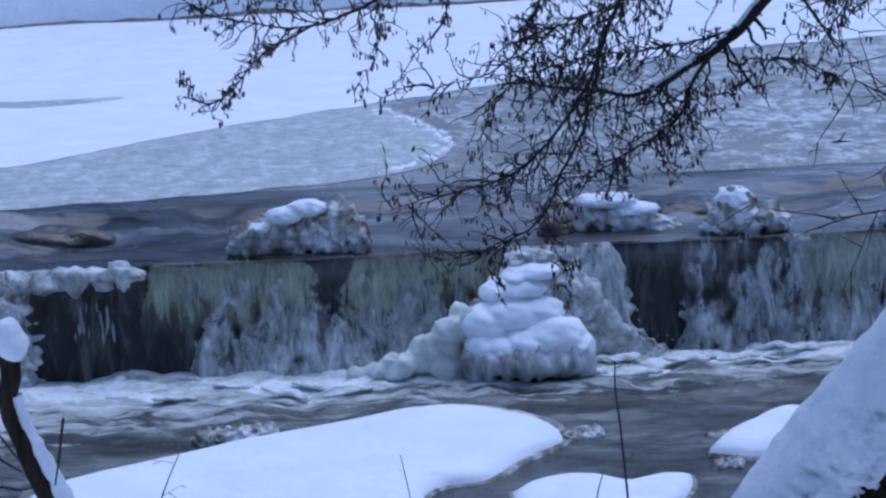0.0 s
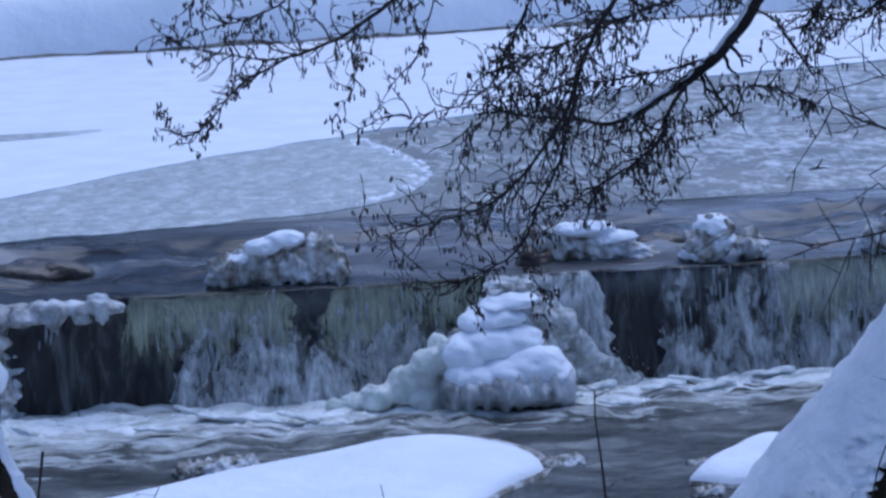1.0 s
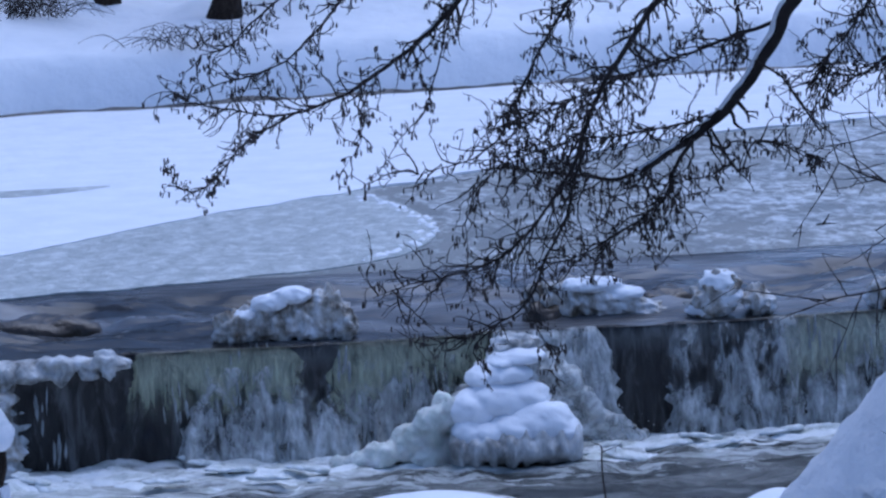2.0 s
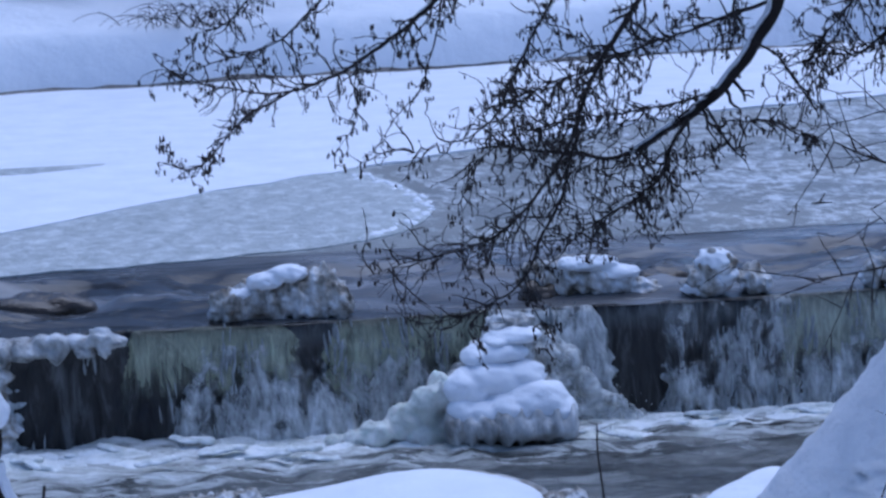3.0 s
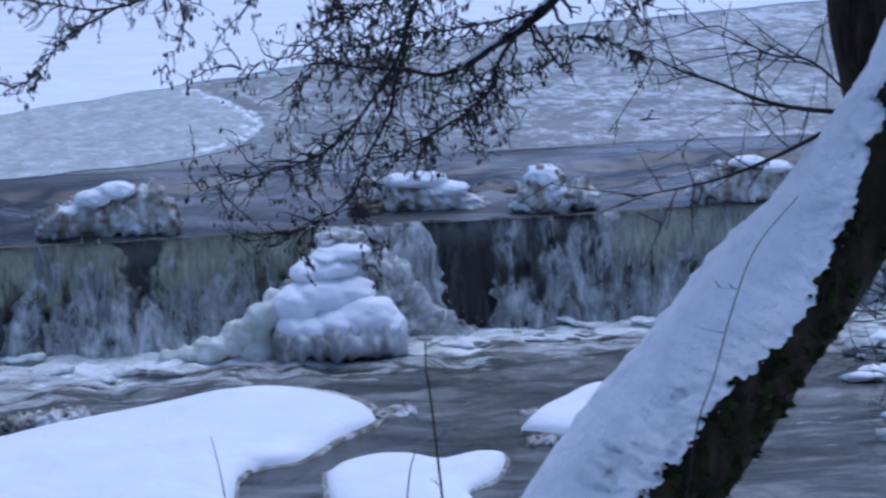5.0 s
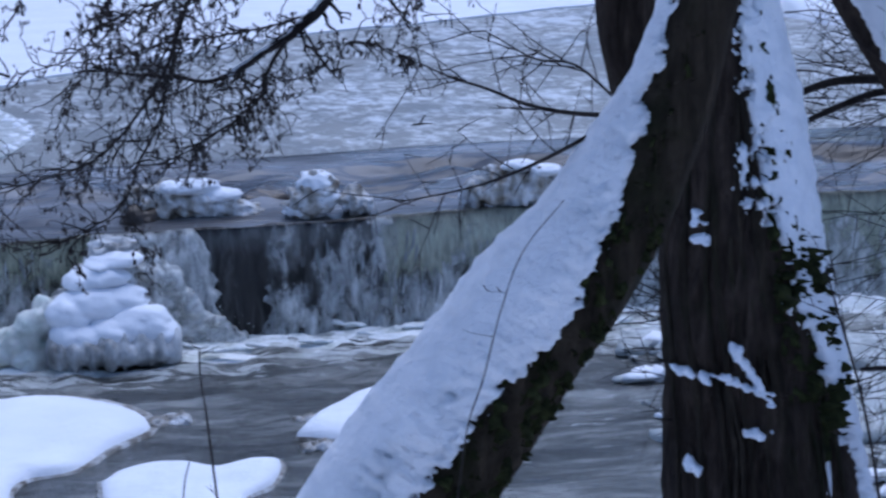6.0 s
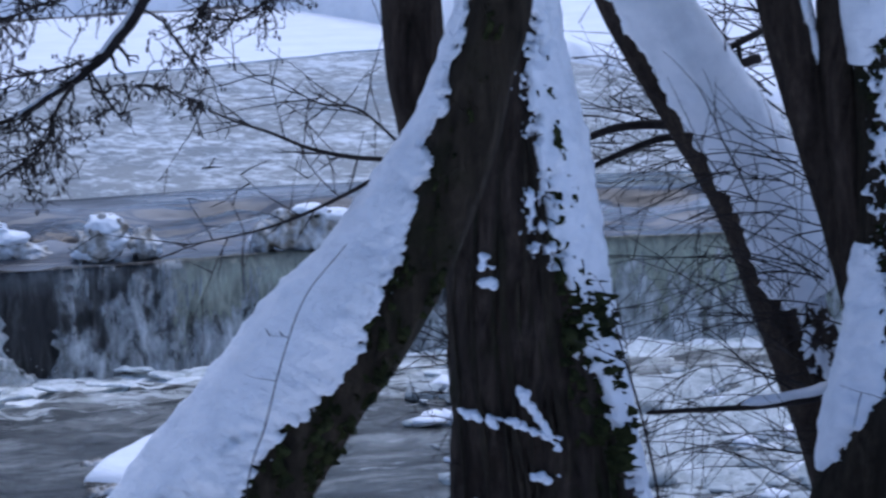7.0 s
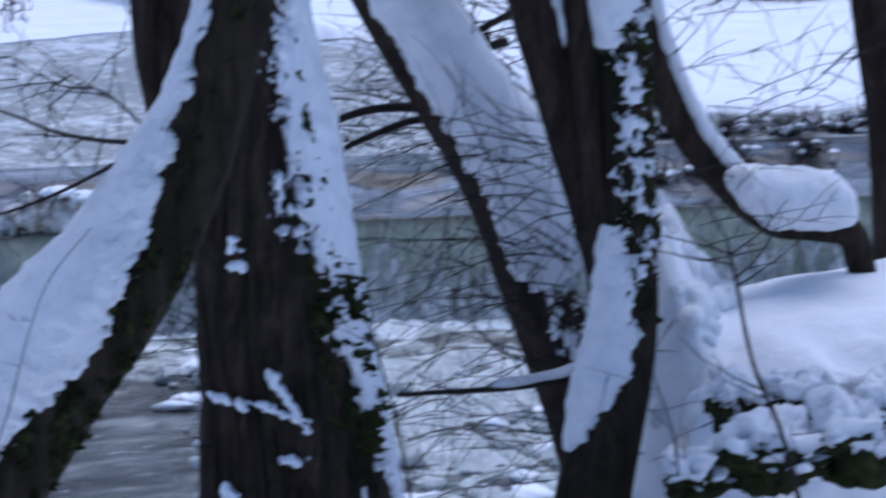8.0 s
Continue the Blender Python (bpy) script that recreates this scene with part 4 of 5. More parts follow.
def crust(th, pts, side, half, thick, cover, grain, seed, mat=None, name="snow_crust", long=0.5, label=""):
    """A broken crust on a trunk: it stands out where a noise is high and sinks into the bark elsewhere.
    cover: -1 (none) to 1 (all); grain: patches to the metre."""
    fine = spline([tuple(p) for p in pts[::3]] + [tuple(pts[-1])], 0.016)
    fr = frames_along(fine)
    side = np.array(side, float)
    nu = max(16, int(2 * half * fine[0][3] / 0.014))
    verts, faces = [], []
    for j, (p, (n, b)) in enumerate(zip(fine, fr)):
        a0 = math.atan2(side.dot(b), side.dot(n))
        end = min(1.0, j / (0.15 * len(fine)), (len(fine) - 1 - j) / (0.15 * len(fine)))
        for i in range(nu + 1):
            u = i / nu * 2 - 1
            a = a0 + u * half
            w = n * math.cos(a) + b * math.sin(a)
            q = Vector((p[0] + w[0] * p[3], p[1] + w[1] * p[3], (p[2] + w[2] * p[3]) * long)) * grain
            k = 0.65 * noise.fractal(q + Vector((seed, 0, seed)), 0.7, 2.1, 5) + 0.6 * noise.fractal(q * 3.2 + Vector((seed, 5, 0)), 0.6, 2.0, 4) + cover - 1.3 * abs(u) ** 4 - 1.1 * (1 - end) ** 1.5
            r = p[3] + min(thick, 0.35 * thick + thick * 2.2 * k) if k > 0 else p[3] - 0.04
            r -= 0.25 * thick * (1 - smooth(0, 0.25, k)) if k > 0 else 0
            verts.append((p[0] + w[0] * r, p[1] + w[1] * r, p[2] + w[2] * r))
    m = nu + 1
    for j in range(len(fine) - 1):
        for i in range(nu):
            faces.append((j * m + i, j * m + i + 1, (j + 1) * m + i + 1, (j + 1) * m + i))
    mesh(name, verts, faces, mat or TREE_SNOW, bark_of(th), label or "snow clinging in scraps")


def plaster(th, pts, sign, profile, seed, rag=0.035, grain=7.0, back=-70.0, name="snow", mat=None, label=""):
    """Snow plastered on one flank of a trunk (sign 1: the flank towards -x, -1: towards +x), ragged where it ends on the front.
    profile: height, how far round it reaches from the flank (degrees), its thickness on the flank and at its edge."""
    low, high = profile[0][0], profile[-1][0]
    fine = [p for p in spline([tuple(p) for p in pts[::3]] + [tuple(pts[-1])], 0.014) if low <= p[2] <= high]
    fr = frames_along(fine)
    zs = [r[0] for r in profile]
    most = max(r[1] for r in profile) + 40.0
    nu = max(24, int(math.radians(most - back) * max(p[3] for p in fine) / 0.012))
    verts, faces = [], []
    for p, (n, b) in zip(fine, fr):
        t = np.cross(n, b)
        t = t / np.linalg.norm(t)
        t = t if t[2] > 0 else -t
        flank = sign * np.array((-t[2], 0.0, t[0]))
        flank /= np.linalg.norm(flank)
        front = np.array((0.0, -1.0, 0.0)) + t * t[1]
        front /= np.linalg.norm(front)
        reach, thick, edge = (float(np.interp(p[2], zs, [r[k] for r in profile])) for k in (1, 2, 3))
        for i in range(nu + 1):
            a = back + (most - back) * i / nu
            w = flank * math.cos(math.radians(a)) + front * math.sin(math.radians(a))
            q = Vector((p[0] + w[0] * p[3], p[1] + w[1] * p[3], p[2] + w[2] * p[3])) * grain + Vector((seed, 0, seed))
            e = math.radians(reach - a) * p[3] + rag * (noise.fractal(q, 0.8, 2.0, 3) + 0.8 * noise.fractal(q * 3.3, 0.7, 2.0, 3))
            e = min(e, math.radians(a - back) * p[3], p[2] - low + 0.02, high - p[2] + 0.02)
            if e > 0:
                bulge = max(0.0, math.cos(math.radians(a - 15) * 0.95)) ** 0.8 * smooth(0.0, 0.16, e)
                r = p[3] + edge * (0.5 + 0.5 * smooth(0, 0.03, e)) + max(0.0, thick - edge) * bulge
                r += 0.012 * noise.fractal(q * 1.6, 0.8, 2.0, 3) + 0.10 * thick * noise.fractal(q * 0.35, 0.9, 2.0, 2) * smooth(0, 0.12, e)
            else:
                r = p[3] - 0.05
            verts.append((p[0] + w[0] * r, p[1] + w[1] * r, p[2] + w[2] * r))
    m = nu + 1
    for j in range(len(fine) - 1):
        for i in range(nu):
            faces.append((j * m + i, j * m + i + 1, (j + 1) * m + i + 1, (j + 1) * m + i))
    mesh(name, verts, faces, mat or TREE_SNOW, bark_of(th), label or "snow clinging to the bark")


def ivy_stems(th, pts, count, low, high, seed):
    """Dead ivy stems that climb a trunk's front."""
    rng = random.Random(seed)
    for k in range(count):
        a, z0, z1, r = rng.uniform(-1.2, 0.9), low + rng.uniform(0, 0.3), high - rng.uniform(0, 0.8), rng.uniform(0.006, 0.014)
        way = []
        for p in pts[::2]:
            if z0 < p[2] < z1:
                a += rng.gauss(0, 0.02)
                way.append((p[0] + math.sin(a) * p[3] * 0.99, p[1] - math.cos(a) * p[3] * 0.99, p[2], r))
        if len(way) > 3:
            verts, faces = [], []
            tube(verts, faces, way, 7, 0.2, 12)
            mesh("ivy_stem", verts, faces, BARK_MOSSY, bark_of(th), "bare ivy stem")


def snow_scraps(th, pts, scraps, seed):
    """Lodged snow on a trunk's front; scraps: (x, z) from, (x, z) to, half width."""
    rng = random.Random(seed)
    for (xa, za), (xb, zb), half in scraps:
        verts, faces = [], []
        n = max(4, int(math.hypot(xb - xa, zb - za) / (half * 0.45)))
        for i in range(n + 1):
            u = i / n
            x, z = xa + (xb - xa) * u + rng.gauss(0, half * 0.35), za + (zb - za) * u + rng.gauss(0, half * 0.35)
            p = min(pts, key=lambda c: abs(c[2] - z))
            y = p[1] - math.sqrt(max(0.01, p[3] ** 2 - (x - p[0]) ** 2))
            h = half * rng.uniform(0.3, 0.7)
            blob(verts, faces, (x, y, z), (h, 0.04, h * rng.uniform(0.5, 1.4)), 16, 10, 0.8, 3.0, seed + i * 1.3)
        skin("snow_scrap", verts, faces, 0.007, TREE_SNOW, bark_of(th), "scrap of snow lodged in the bark", 1)


def grow(rng, p, way, length, radius, depth, tubes, tips, droop=0.25, wild=0.5, seg=0.05):
    """A twig that wanders, droops and forks; fills tubes with its limbs and tips with places for cones."""
    n = max(3, int(length / seg))
    pts = [(*p, radius)]
    way = np.array(way, float)
    for k in range(n):
        way = way + np.array([rng.gauss(0, wild), rng.gauss(0, wild), rng.gauss(0, wild) - droop]) * 0.28
        way /= np.linalg.norm(way)
        p = np.array(p) + way * length / n
        r = radius * (1 - 0.62 * (k + 1) / n)
        pts.append((*p, r))
        if depth and rng.random() < (0.62 if seg > 0.08 else 0.34):
            turn = np.array([rng.gauss(0, 1), rng.gauss(0, 0.8), rng.gauss(0, 1)])
            side = way * 0.55 + turn * 0.6
            grow(rng, p, side / np.linalg.norm(side), length * rng.uniform(0.3, 0.6), max(r * 0.72, 0.0028), depth - 1, tubes, tips, droop, wild, seg)
        if rng.random() < 0.09:
            tips.append(tuple(p))
    tips.append(tuple(p))
    tubes.append(pts)


def twig_parts(th, tubes, tips, seed, cones=True, cone_rate=0.42):
    verts, faces = [], []
    for pts in tubes:
        tube(verts, faces, pts, 4 if pts[0][3] < 0.01 else 6)
    tagged(mesh("twig_work", verts, faces, TWIG, th), "fine bare twigs", kind="stuff")
    if cones:
        rng = random.Random(seed)
        verts, faces = [], []
        for p in tips:
            if rng.random() > cone_rate:
                continue
            for k in range(rng.choice((1, 1, 2, 3))):
                q = (p[0] + rng.gauss(0, 0.008), p[1] + rng.gauss(0, 0.008), p[2] - rng.uniform(0.0, 0.018))
                blob(verts, faces, q, (rng.uniform(0.0034, 0.0050), 0.0045, rng.uniform(0.010, 0.019)), 6, 4, 0.2, 2.0, k)
        tagged(mesh("catkin_growth", verts, faces, CONE, th), "small dark cones and catkins", kind="stuff")


def alder():
    """The tree whose limbs hang over the water."""
    th = empty("alder_tree")
    trunk(th, [(3.85, 17.00, 0.47), (3.81, 17.00, 2.68), (3.73, 17.00, 4.33), (3.45, 17.00, 5.23), (3.34, 17.00, 5.93), (3.30, 17.00, 7.45), (3.30, 17.00, 9.22), (3.24, 17.00, 10.93)], (0.30, 0.24, 0.20, 0.175, 0.17, 0.15, 0.13, 0.10))
    rng = random.Random(12)
    limbs = [
        ([(3.37, 16.00, 7.83), (2.50, 16.00, 7.13), (2.07, 16.00, 6.66), (1.89, 16.00, 6.41), (1.82, 16.00, 6.25), (1.68, 16.00, 6.04), (1.54, 16.00, 5.87), (1.37, 16.00, 5.75), (1.18, 16.00, 5.62), (0.98, 16.00, 5.55), (0.78, 16.00, 5.58), (0.46, 16.00, 5.62)], (0.07, 0.055, 0.045, 0.038, 0.034, 0.030, 0.026, 0.020, 0.014, 0.011, 0.008, 0.005), 34, 0.40),
        ([(1.36, 15.80, 5.77), (1.28, 15.80, 5.62), (1.22, 15.80, 5.47), (1.04, 15.80, 5.34), (0.87, 15.80, 5.23), (0.72, 15.80, 5.16)], (0.018, 0.014, 0.011, 0.009, 0.006, 0.004), 20, 0.30),
        ([(2.02, 15.60, 6.88), (1.40, 15.60, 6.68), (1.06, 15.60, 6.30), (0.91, 15.60, 6.08), (0.82, 15.60, 5.86), (0.73, 15.60, 5.63), (0.61, 15.60, 5.47), (0.43, 15.60, 5.27), (0.23, 15.60, 5.17), (-0.02, 15.60, 5.12), (-0.27, 15.60, 5.05)], (0.03, 0.024, 0.020, 0.017, 0.015, 0.013, 0.011, 0.009, 0.007, 0.005, 0.003), 30, 0.32),
        ([(0.82, 15.60, 5.86), (0.77, 15.60, 5.63), (0.69, 15.60, 5.38), (0.60, 15.60, 5.21), (0.51, 15.60, 5.01), (0.37, 15.60, 4.90), (0.14, 15.60, 4.82), (-0.03, 15.60, 4.80)], (0.012, 0.011, 0.010, 0.009, 0.008, 0.006, 0.004, 0.003), 14, 0.20),
        ([(0.37, 15.60, 4.90), (0.23, 15.60, 4.79), (0.26, 15.60, 4.68), (0.31, 15.60, 4.54)], (0.005, 0.004, 0.003, 0.002), 3, 0.08),
        ([(0.51, 15.60, 5.01), (0.56, 15.60, 4.84), (0.62, 15.60, 4.72), (0.58, 15.60, 4.61)], (0.005, 0.004, 0.003, 0.002), 4, 0.10),
        ([(2.12, 16.40, 6.64), (1.39, 16.40, 6.81), (0.69, 16.40, 6.89), (0.33, 16.40, 6.61), (0.17, 16.40, 6.41), (0.02, 16.40, 6.27), (-0.13, 16.40, 6.16), (-0.34, 16.40, 6.02), (-0.55, 16.40, 5.94), (-0.73, 16.40, 5.91), (-0.91, 16.40, 5.92), (-1.14, 16.40, 5.96), (-1.26, 16.40, 6.02)], (0.04, 0.034, 0.028, 0.023, 0.020, 0.017, 0.015, 0.013, 0.011, 0.008, 0.006, 0.004, 0.003), 40, 0.28),
        ([(-0.61, 16.40, 5.94), (-0.79, 16.40, 5.84), (-0.94, 16.40, 5.74), (-1.04, 16.40, 5.63), (-1.16, 16.40, 5.52), (-1.29, 16.40, 5.55), (-1.31, 16.40, 5.65)], (0.009, 0.008, 0.007, 0.006, 0.004, 0.003, 0.002), 14, 0.13),
        ([(0.68, 16.20, 6.90), (-0.08, 16.20, 6.73), (-0.38, 16.20, 6.51), (-0.53, 16.20, 6.34), (-0.68, 16.20, 6.20), (-0.86, 16.20, 6.13), (-1.03, 16.20, 6.09), (-1.21, 16.20, 6.04)], (0.02, 0.015, 0.011, 0.009, 0.007, 0.006, 0.005, 0.003), 22, 0.20),
        ([(-0.25, 16.20, 6.73), (-0.61, 16.20, 6.57), (-0.85, 16.20, 6.41), (-0.97, 16.20, 6.29), (-1.11, 16.20, 6.24)], (0.012, 0.009, 0.007, 0.005, 0.003), 14, 0.17),
        ([(0.17, 16.30, 6.39), (0.09, 16.30, 6.10), (0.02, 16.30, 5.90), (-0.12, 16.30, 5.75), (-0.21, 16.30, 5.61), (-0.32, 16.30, 5.51)], (0.006, 0.0055, 0.005, 0.004, 0.003, 0.002), 5, 0.10),
        ([(-0.28, 16.30, 6.06), (-0.32, 16.30, 5.94), (-0.31, 16.30, 5.76), (-0.41, 16.30, 5.62)], (0.005, 0.004, 0.003, 0.002), 6, 0.10),
        ([(1.35, 15.90, 6.83), (0.86, 15.90, 6.57), (0.65, 15.90, 6.29), (0.47, 15.90, 5.95), (0.35, 15.90, 5.75), (0.14, 15.90, 5.66), (-0.06, 15.90, 5.62)], (0.016, 0.013, 0.010, 0.008, 0.006, 0.004, 0.002), 22, 0.28),
        ([(1.87, 16.10, 6.34), (1.58, 16.10, 6.24), (1.32, 16.10, 6.16), (1.03, 16.10, 6.06), (0.76, 16.10, 5.95), (0.56, 16.10, 5.87), (0.38, 16.10, 5.70)], (0.016, 0.013, 0.010, 0.008, 0.006, 0.004, 0.003), 26, 0.30),
        ([(1.60, 16.10, 5.89), (1.31, 16.10, 5.81), (1.05, 16.10, 5.76), (0.76, 16.10, 5.75), (0.46, 16.10, 5.64), (0.26, 16.10, 5.53)], (0.010, 0.008, 0.007, 0.006, 0.004, 0.003), 22, 0.30),
        ([(1.48, 16.00, 5.80), (1.55, 16.00, 5.67), (1.62, 16.00, 5.58), (1.71, 16.00, 5.72), (1.88, 16.00, 5.69), (2.02, 16.00, 5.62)], (0.010, 0.009, 0.007, 0.006, 0.005, 0.003), 12, 0.16),
        ([(1.62, 16.00, 5.65), (1.48, 16.00, 5.56), (1.37, 16.00, 5.53)], (0.005, 0.004, 0.002), 4, 0.10),
        ([(1.69, 15.80, 6.15), (1.83, 15.80, 6.06), (1.92, 15.80, 5.92), (2.02, 15.80, 5.78)], (0.008, 0.008, 0.008, 0.007), 2, 0.06),
        ([(3.41, 16.20, 7.83), (2.82, 16.20, 6.94), (2.58, 16.20, 6.37), (2.47, 16.20, 6.17), (2.29, 16.20, 6.03), (2.14, 16.20, 6.01), (2.02, 16.20, 5.84)], (0.03, 0.022, 0.015, 0.011, 0.008, 0.006, 0.004), 40, 0.30),
        ([(2.54, 16.20, 7.09), (2.41, 16.20, 6.55), (2.26, 16.20, 6.32), (2.08, 16.20, 6.07), (1.99, 16.20, 5.95)], (0.012, 0.010, 0.007, 0.005, 0.003), 26, 0.26),
        ([(1.61, 16.00, 6.59), (1.63, 16.00, 6.33), (1.63, 16.00, 6.16)], (0.006, 0.005, 0.003), 8, 0.2),
    ]
    for points, radii, count, reach in limbs:
        tubes, tips = [], []
        thin = 1.0 if radii[0] > 0.06 else 0.72
        pts = spline(with_radius(points, [r * thin for r in radii]), 0.03)
        pts = [(p[0] + 0.012 * fractal(p[0] * 6, p[2] * 6, 1.0), p[1] + 0.05 * fractal(p[0] * 3, p[2] * 3, 5.0), p[2] + 0.012 * fractal(p[0] * 6, p[2] * 6, 9.0), p[3]) for p in pts]
        verts, faces = [], []
        tube(verts, faces, pts, 8, 0.15, 14)
        limb = mesh("limb", verts, faces, TWIG, th)
        if radii[0] > 0.035:
            snow_part(th, [p for p in pts if 0.012 < p[3]], (-0.7, 0.1, 0.8), 0.6, 0.010, 3.0, 0.6)
        low = int(len(pts) * 0.15)
        for i in range(int(count * 3.0)):
            j = rng.randrange(low, len(pts))
            p, q = pts[j], pts[min(j + 1, len(pts) - 1)]
            if p[3] > 0.03:
                continue
            way = np.array(q[:3]) - np.array(pts[j - 1][:3])
            way = way / (np.linalg.norm(way) + 1e-9)
            side = way * 0.7 + np.array([rng.gauss(0, 0.6), rng.gauss(0, 0.7), rng.gauss(-0.1, 0.6)])
            grow(rng, p[:3], side / np.linalg.norm(side), reach * rng.uniform(0.4, 1.1), max(0.0048, p[3] * 0.5), 2, tubes, tips, 0.05, 1.0, 0.035)
        twig_parts(limb, tubes, tips, 5)
    th.location.x = -0.022
    tagged(th, "bare alder with drooping limbs full of small dark cones", "tree")


alder()


def crown(th, pts, low, seed, count=60, reach=2.6):
    """Bare boughs above the height low, added out of view to shade the trunks and the snow."""
    rng = random.Random(seed)
    tubes, tips = [], []
    high = [p for p in pts if p[2] > low] or list(pts[-8:])
    for i in range(count):
        p = high[rng.randrange(len(high))]
        a = rng.uniform(0, 6.28)
        grow(rng, (p[0], p[1], p[2]), (math.cos(a), math.sin(a), rng.uniform(0.1, 0.9)), reach * rng.uniform(0.6, 1.2), 0.035, 2, tubes, tips, -0.04, 0.3, 0.22)
    verts, faces = [], []
    for q in tubes:
        tube(verts, faces, q, 4)
    tagged(mesh("shade_boughs", verts, faces, TWIG, th, "bare crown added out of view for shade"), kind="stuff")


def nearer(th, k=5.0 / 12.0):
    """Brings a slim thing laid out at 12 m down to its true size and distance, seen alike from the eye."""
    th.location = tuple(c * (1 - k) for c in EYE)
    th.scale = (k, k, k)


def leaning_tree():
    th = empty("leaning_tree")
    pts = trunk(th, [(-1.05, 12.00, 0.40), (-0.35, 12.00, 1.50), (0.20, 12.00, 2.40), (0.74, 12.00, 3.30), (1.24, 12.00, 4.02), (1.70, 12.00, 4.64), (1.95, 12.00, 5.00), (2.11, 12.00, 5.21), (2.25, 12.00, 5.40), (2.36, 12.00, 5.60), (2.51, 12.00, 5.91), (2.60, 12.00, 6.21), (2.69, 12.00, 6.52), (2.78, 12.00, 7.28), (2.85, 12.00, 8.97)], (0.30, 0.28, 0.285, 0.265, 0.25, 0.235, 0.228, 0.222, 0.20, 0.185, 0.165, 0.15, 0.14, 0.13, 0.10), BARK_MOSSY, 40, rough=0.16)
    crown(th, pts, 8.4, 61)
    plaster(th, pts, 1, ((3.6, 70, 0.18, 0.04), (4.45, 72, 0.19, 0.04), (4.82, 78, 0.17, 0.04), (5.01, 92, 0.14, 0.04), (5.18, 93, 0.13, 0.04), (5.38, 76, 0.10, 0.04), (5.59, 68, 0.085, 0.04), (5.71, 57, 0.08, 0.035), (5.91, 44, 0.045, 0.03), (6.05, 42, 0.03, 0.025), (6.21, 36, 0.02, 0.02), (6.52, 24, 0.015, 0.015), (6.9, 20, 0.015, 0.015)), 1.0, 0.042)
    crust(th, [p for p in pts if 4.0 < p[2] < 5.8], (0.25, -1.0, -0.2), 1.1, 0.03, -0.12, 9.0, 3.0, MOSS, "moss", 0.6, "dark green moss")
    crust(th, [p for p in pts if 5.5 < p[2] < 6.75], (-0.2, -1.0, -0.1), 0.5, 0.02, -0.30, 12.0, 23.0, MOSS, "moss", 0.6, "dark green moss")
    rng = random.Random(30)
    tubes, tips = [], []
    for points, r in ((([(2.22, 12.00, 5.81), (2.08, 12.00, 5.74), (1.92, 12.00, 5.67), (1.77, 12.00, 5.62), (1.63, 12.00, 5.59), (1.42, 12.00, 5.56)]), 0.010),
                      (([(2.31, 12.30, 5.82), (2.14, 12.30, 5.84), (1.98, 12.30, 5.88), (1.82, 12.30, 5.95), (1.68, 12.30, 6.00), (1.56, 12.30, 6.06)]), 0.012),
                      (([(2.34, 12.30, 5.89), (2.18, 12.30, 6.03), (2.02, 12.30, 6.06), (1.87, 12.30, 6.15), (1.82, 12.30, 6.18)]), 0.006)):
        q = spline(with_radius(points, (r, r * 0.75, r * 0.5, r * 0.25)), 0.03)
        tubes.append([tuple(a) for a in q])
        for i in range(14):
            p = q[rng.randrange(3, len(q))]
            grow(rng, p[:3], (-0.6 + rng.gauss(0, 0.5), rng.gauss(0, 0.5), rng.gauss(0.2, 0.7)), rng.uniform(0.1, 0.4), 0.0032, 1, tubes, tips, -0.02, 0.3)
    twig_parts(th, tubes, tips, 6, False)
    nearer(th)
    tagged(th, "leaning mossy trunk under a thick blanket of snow", "tree")


leaning_tree()


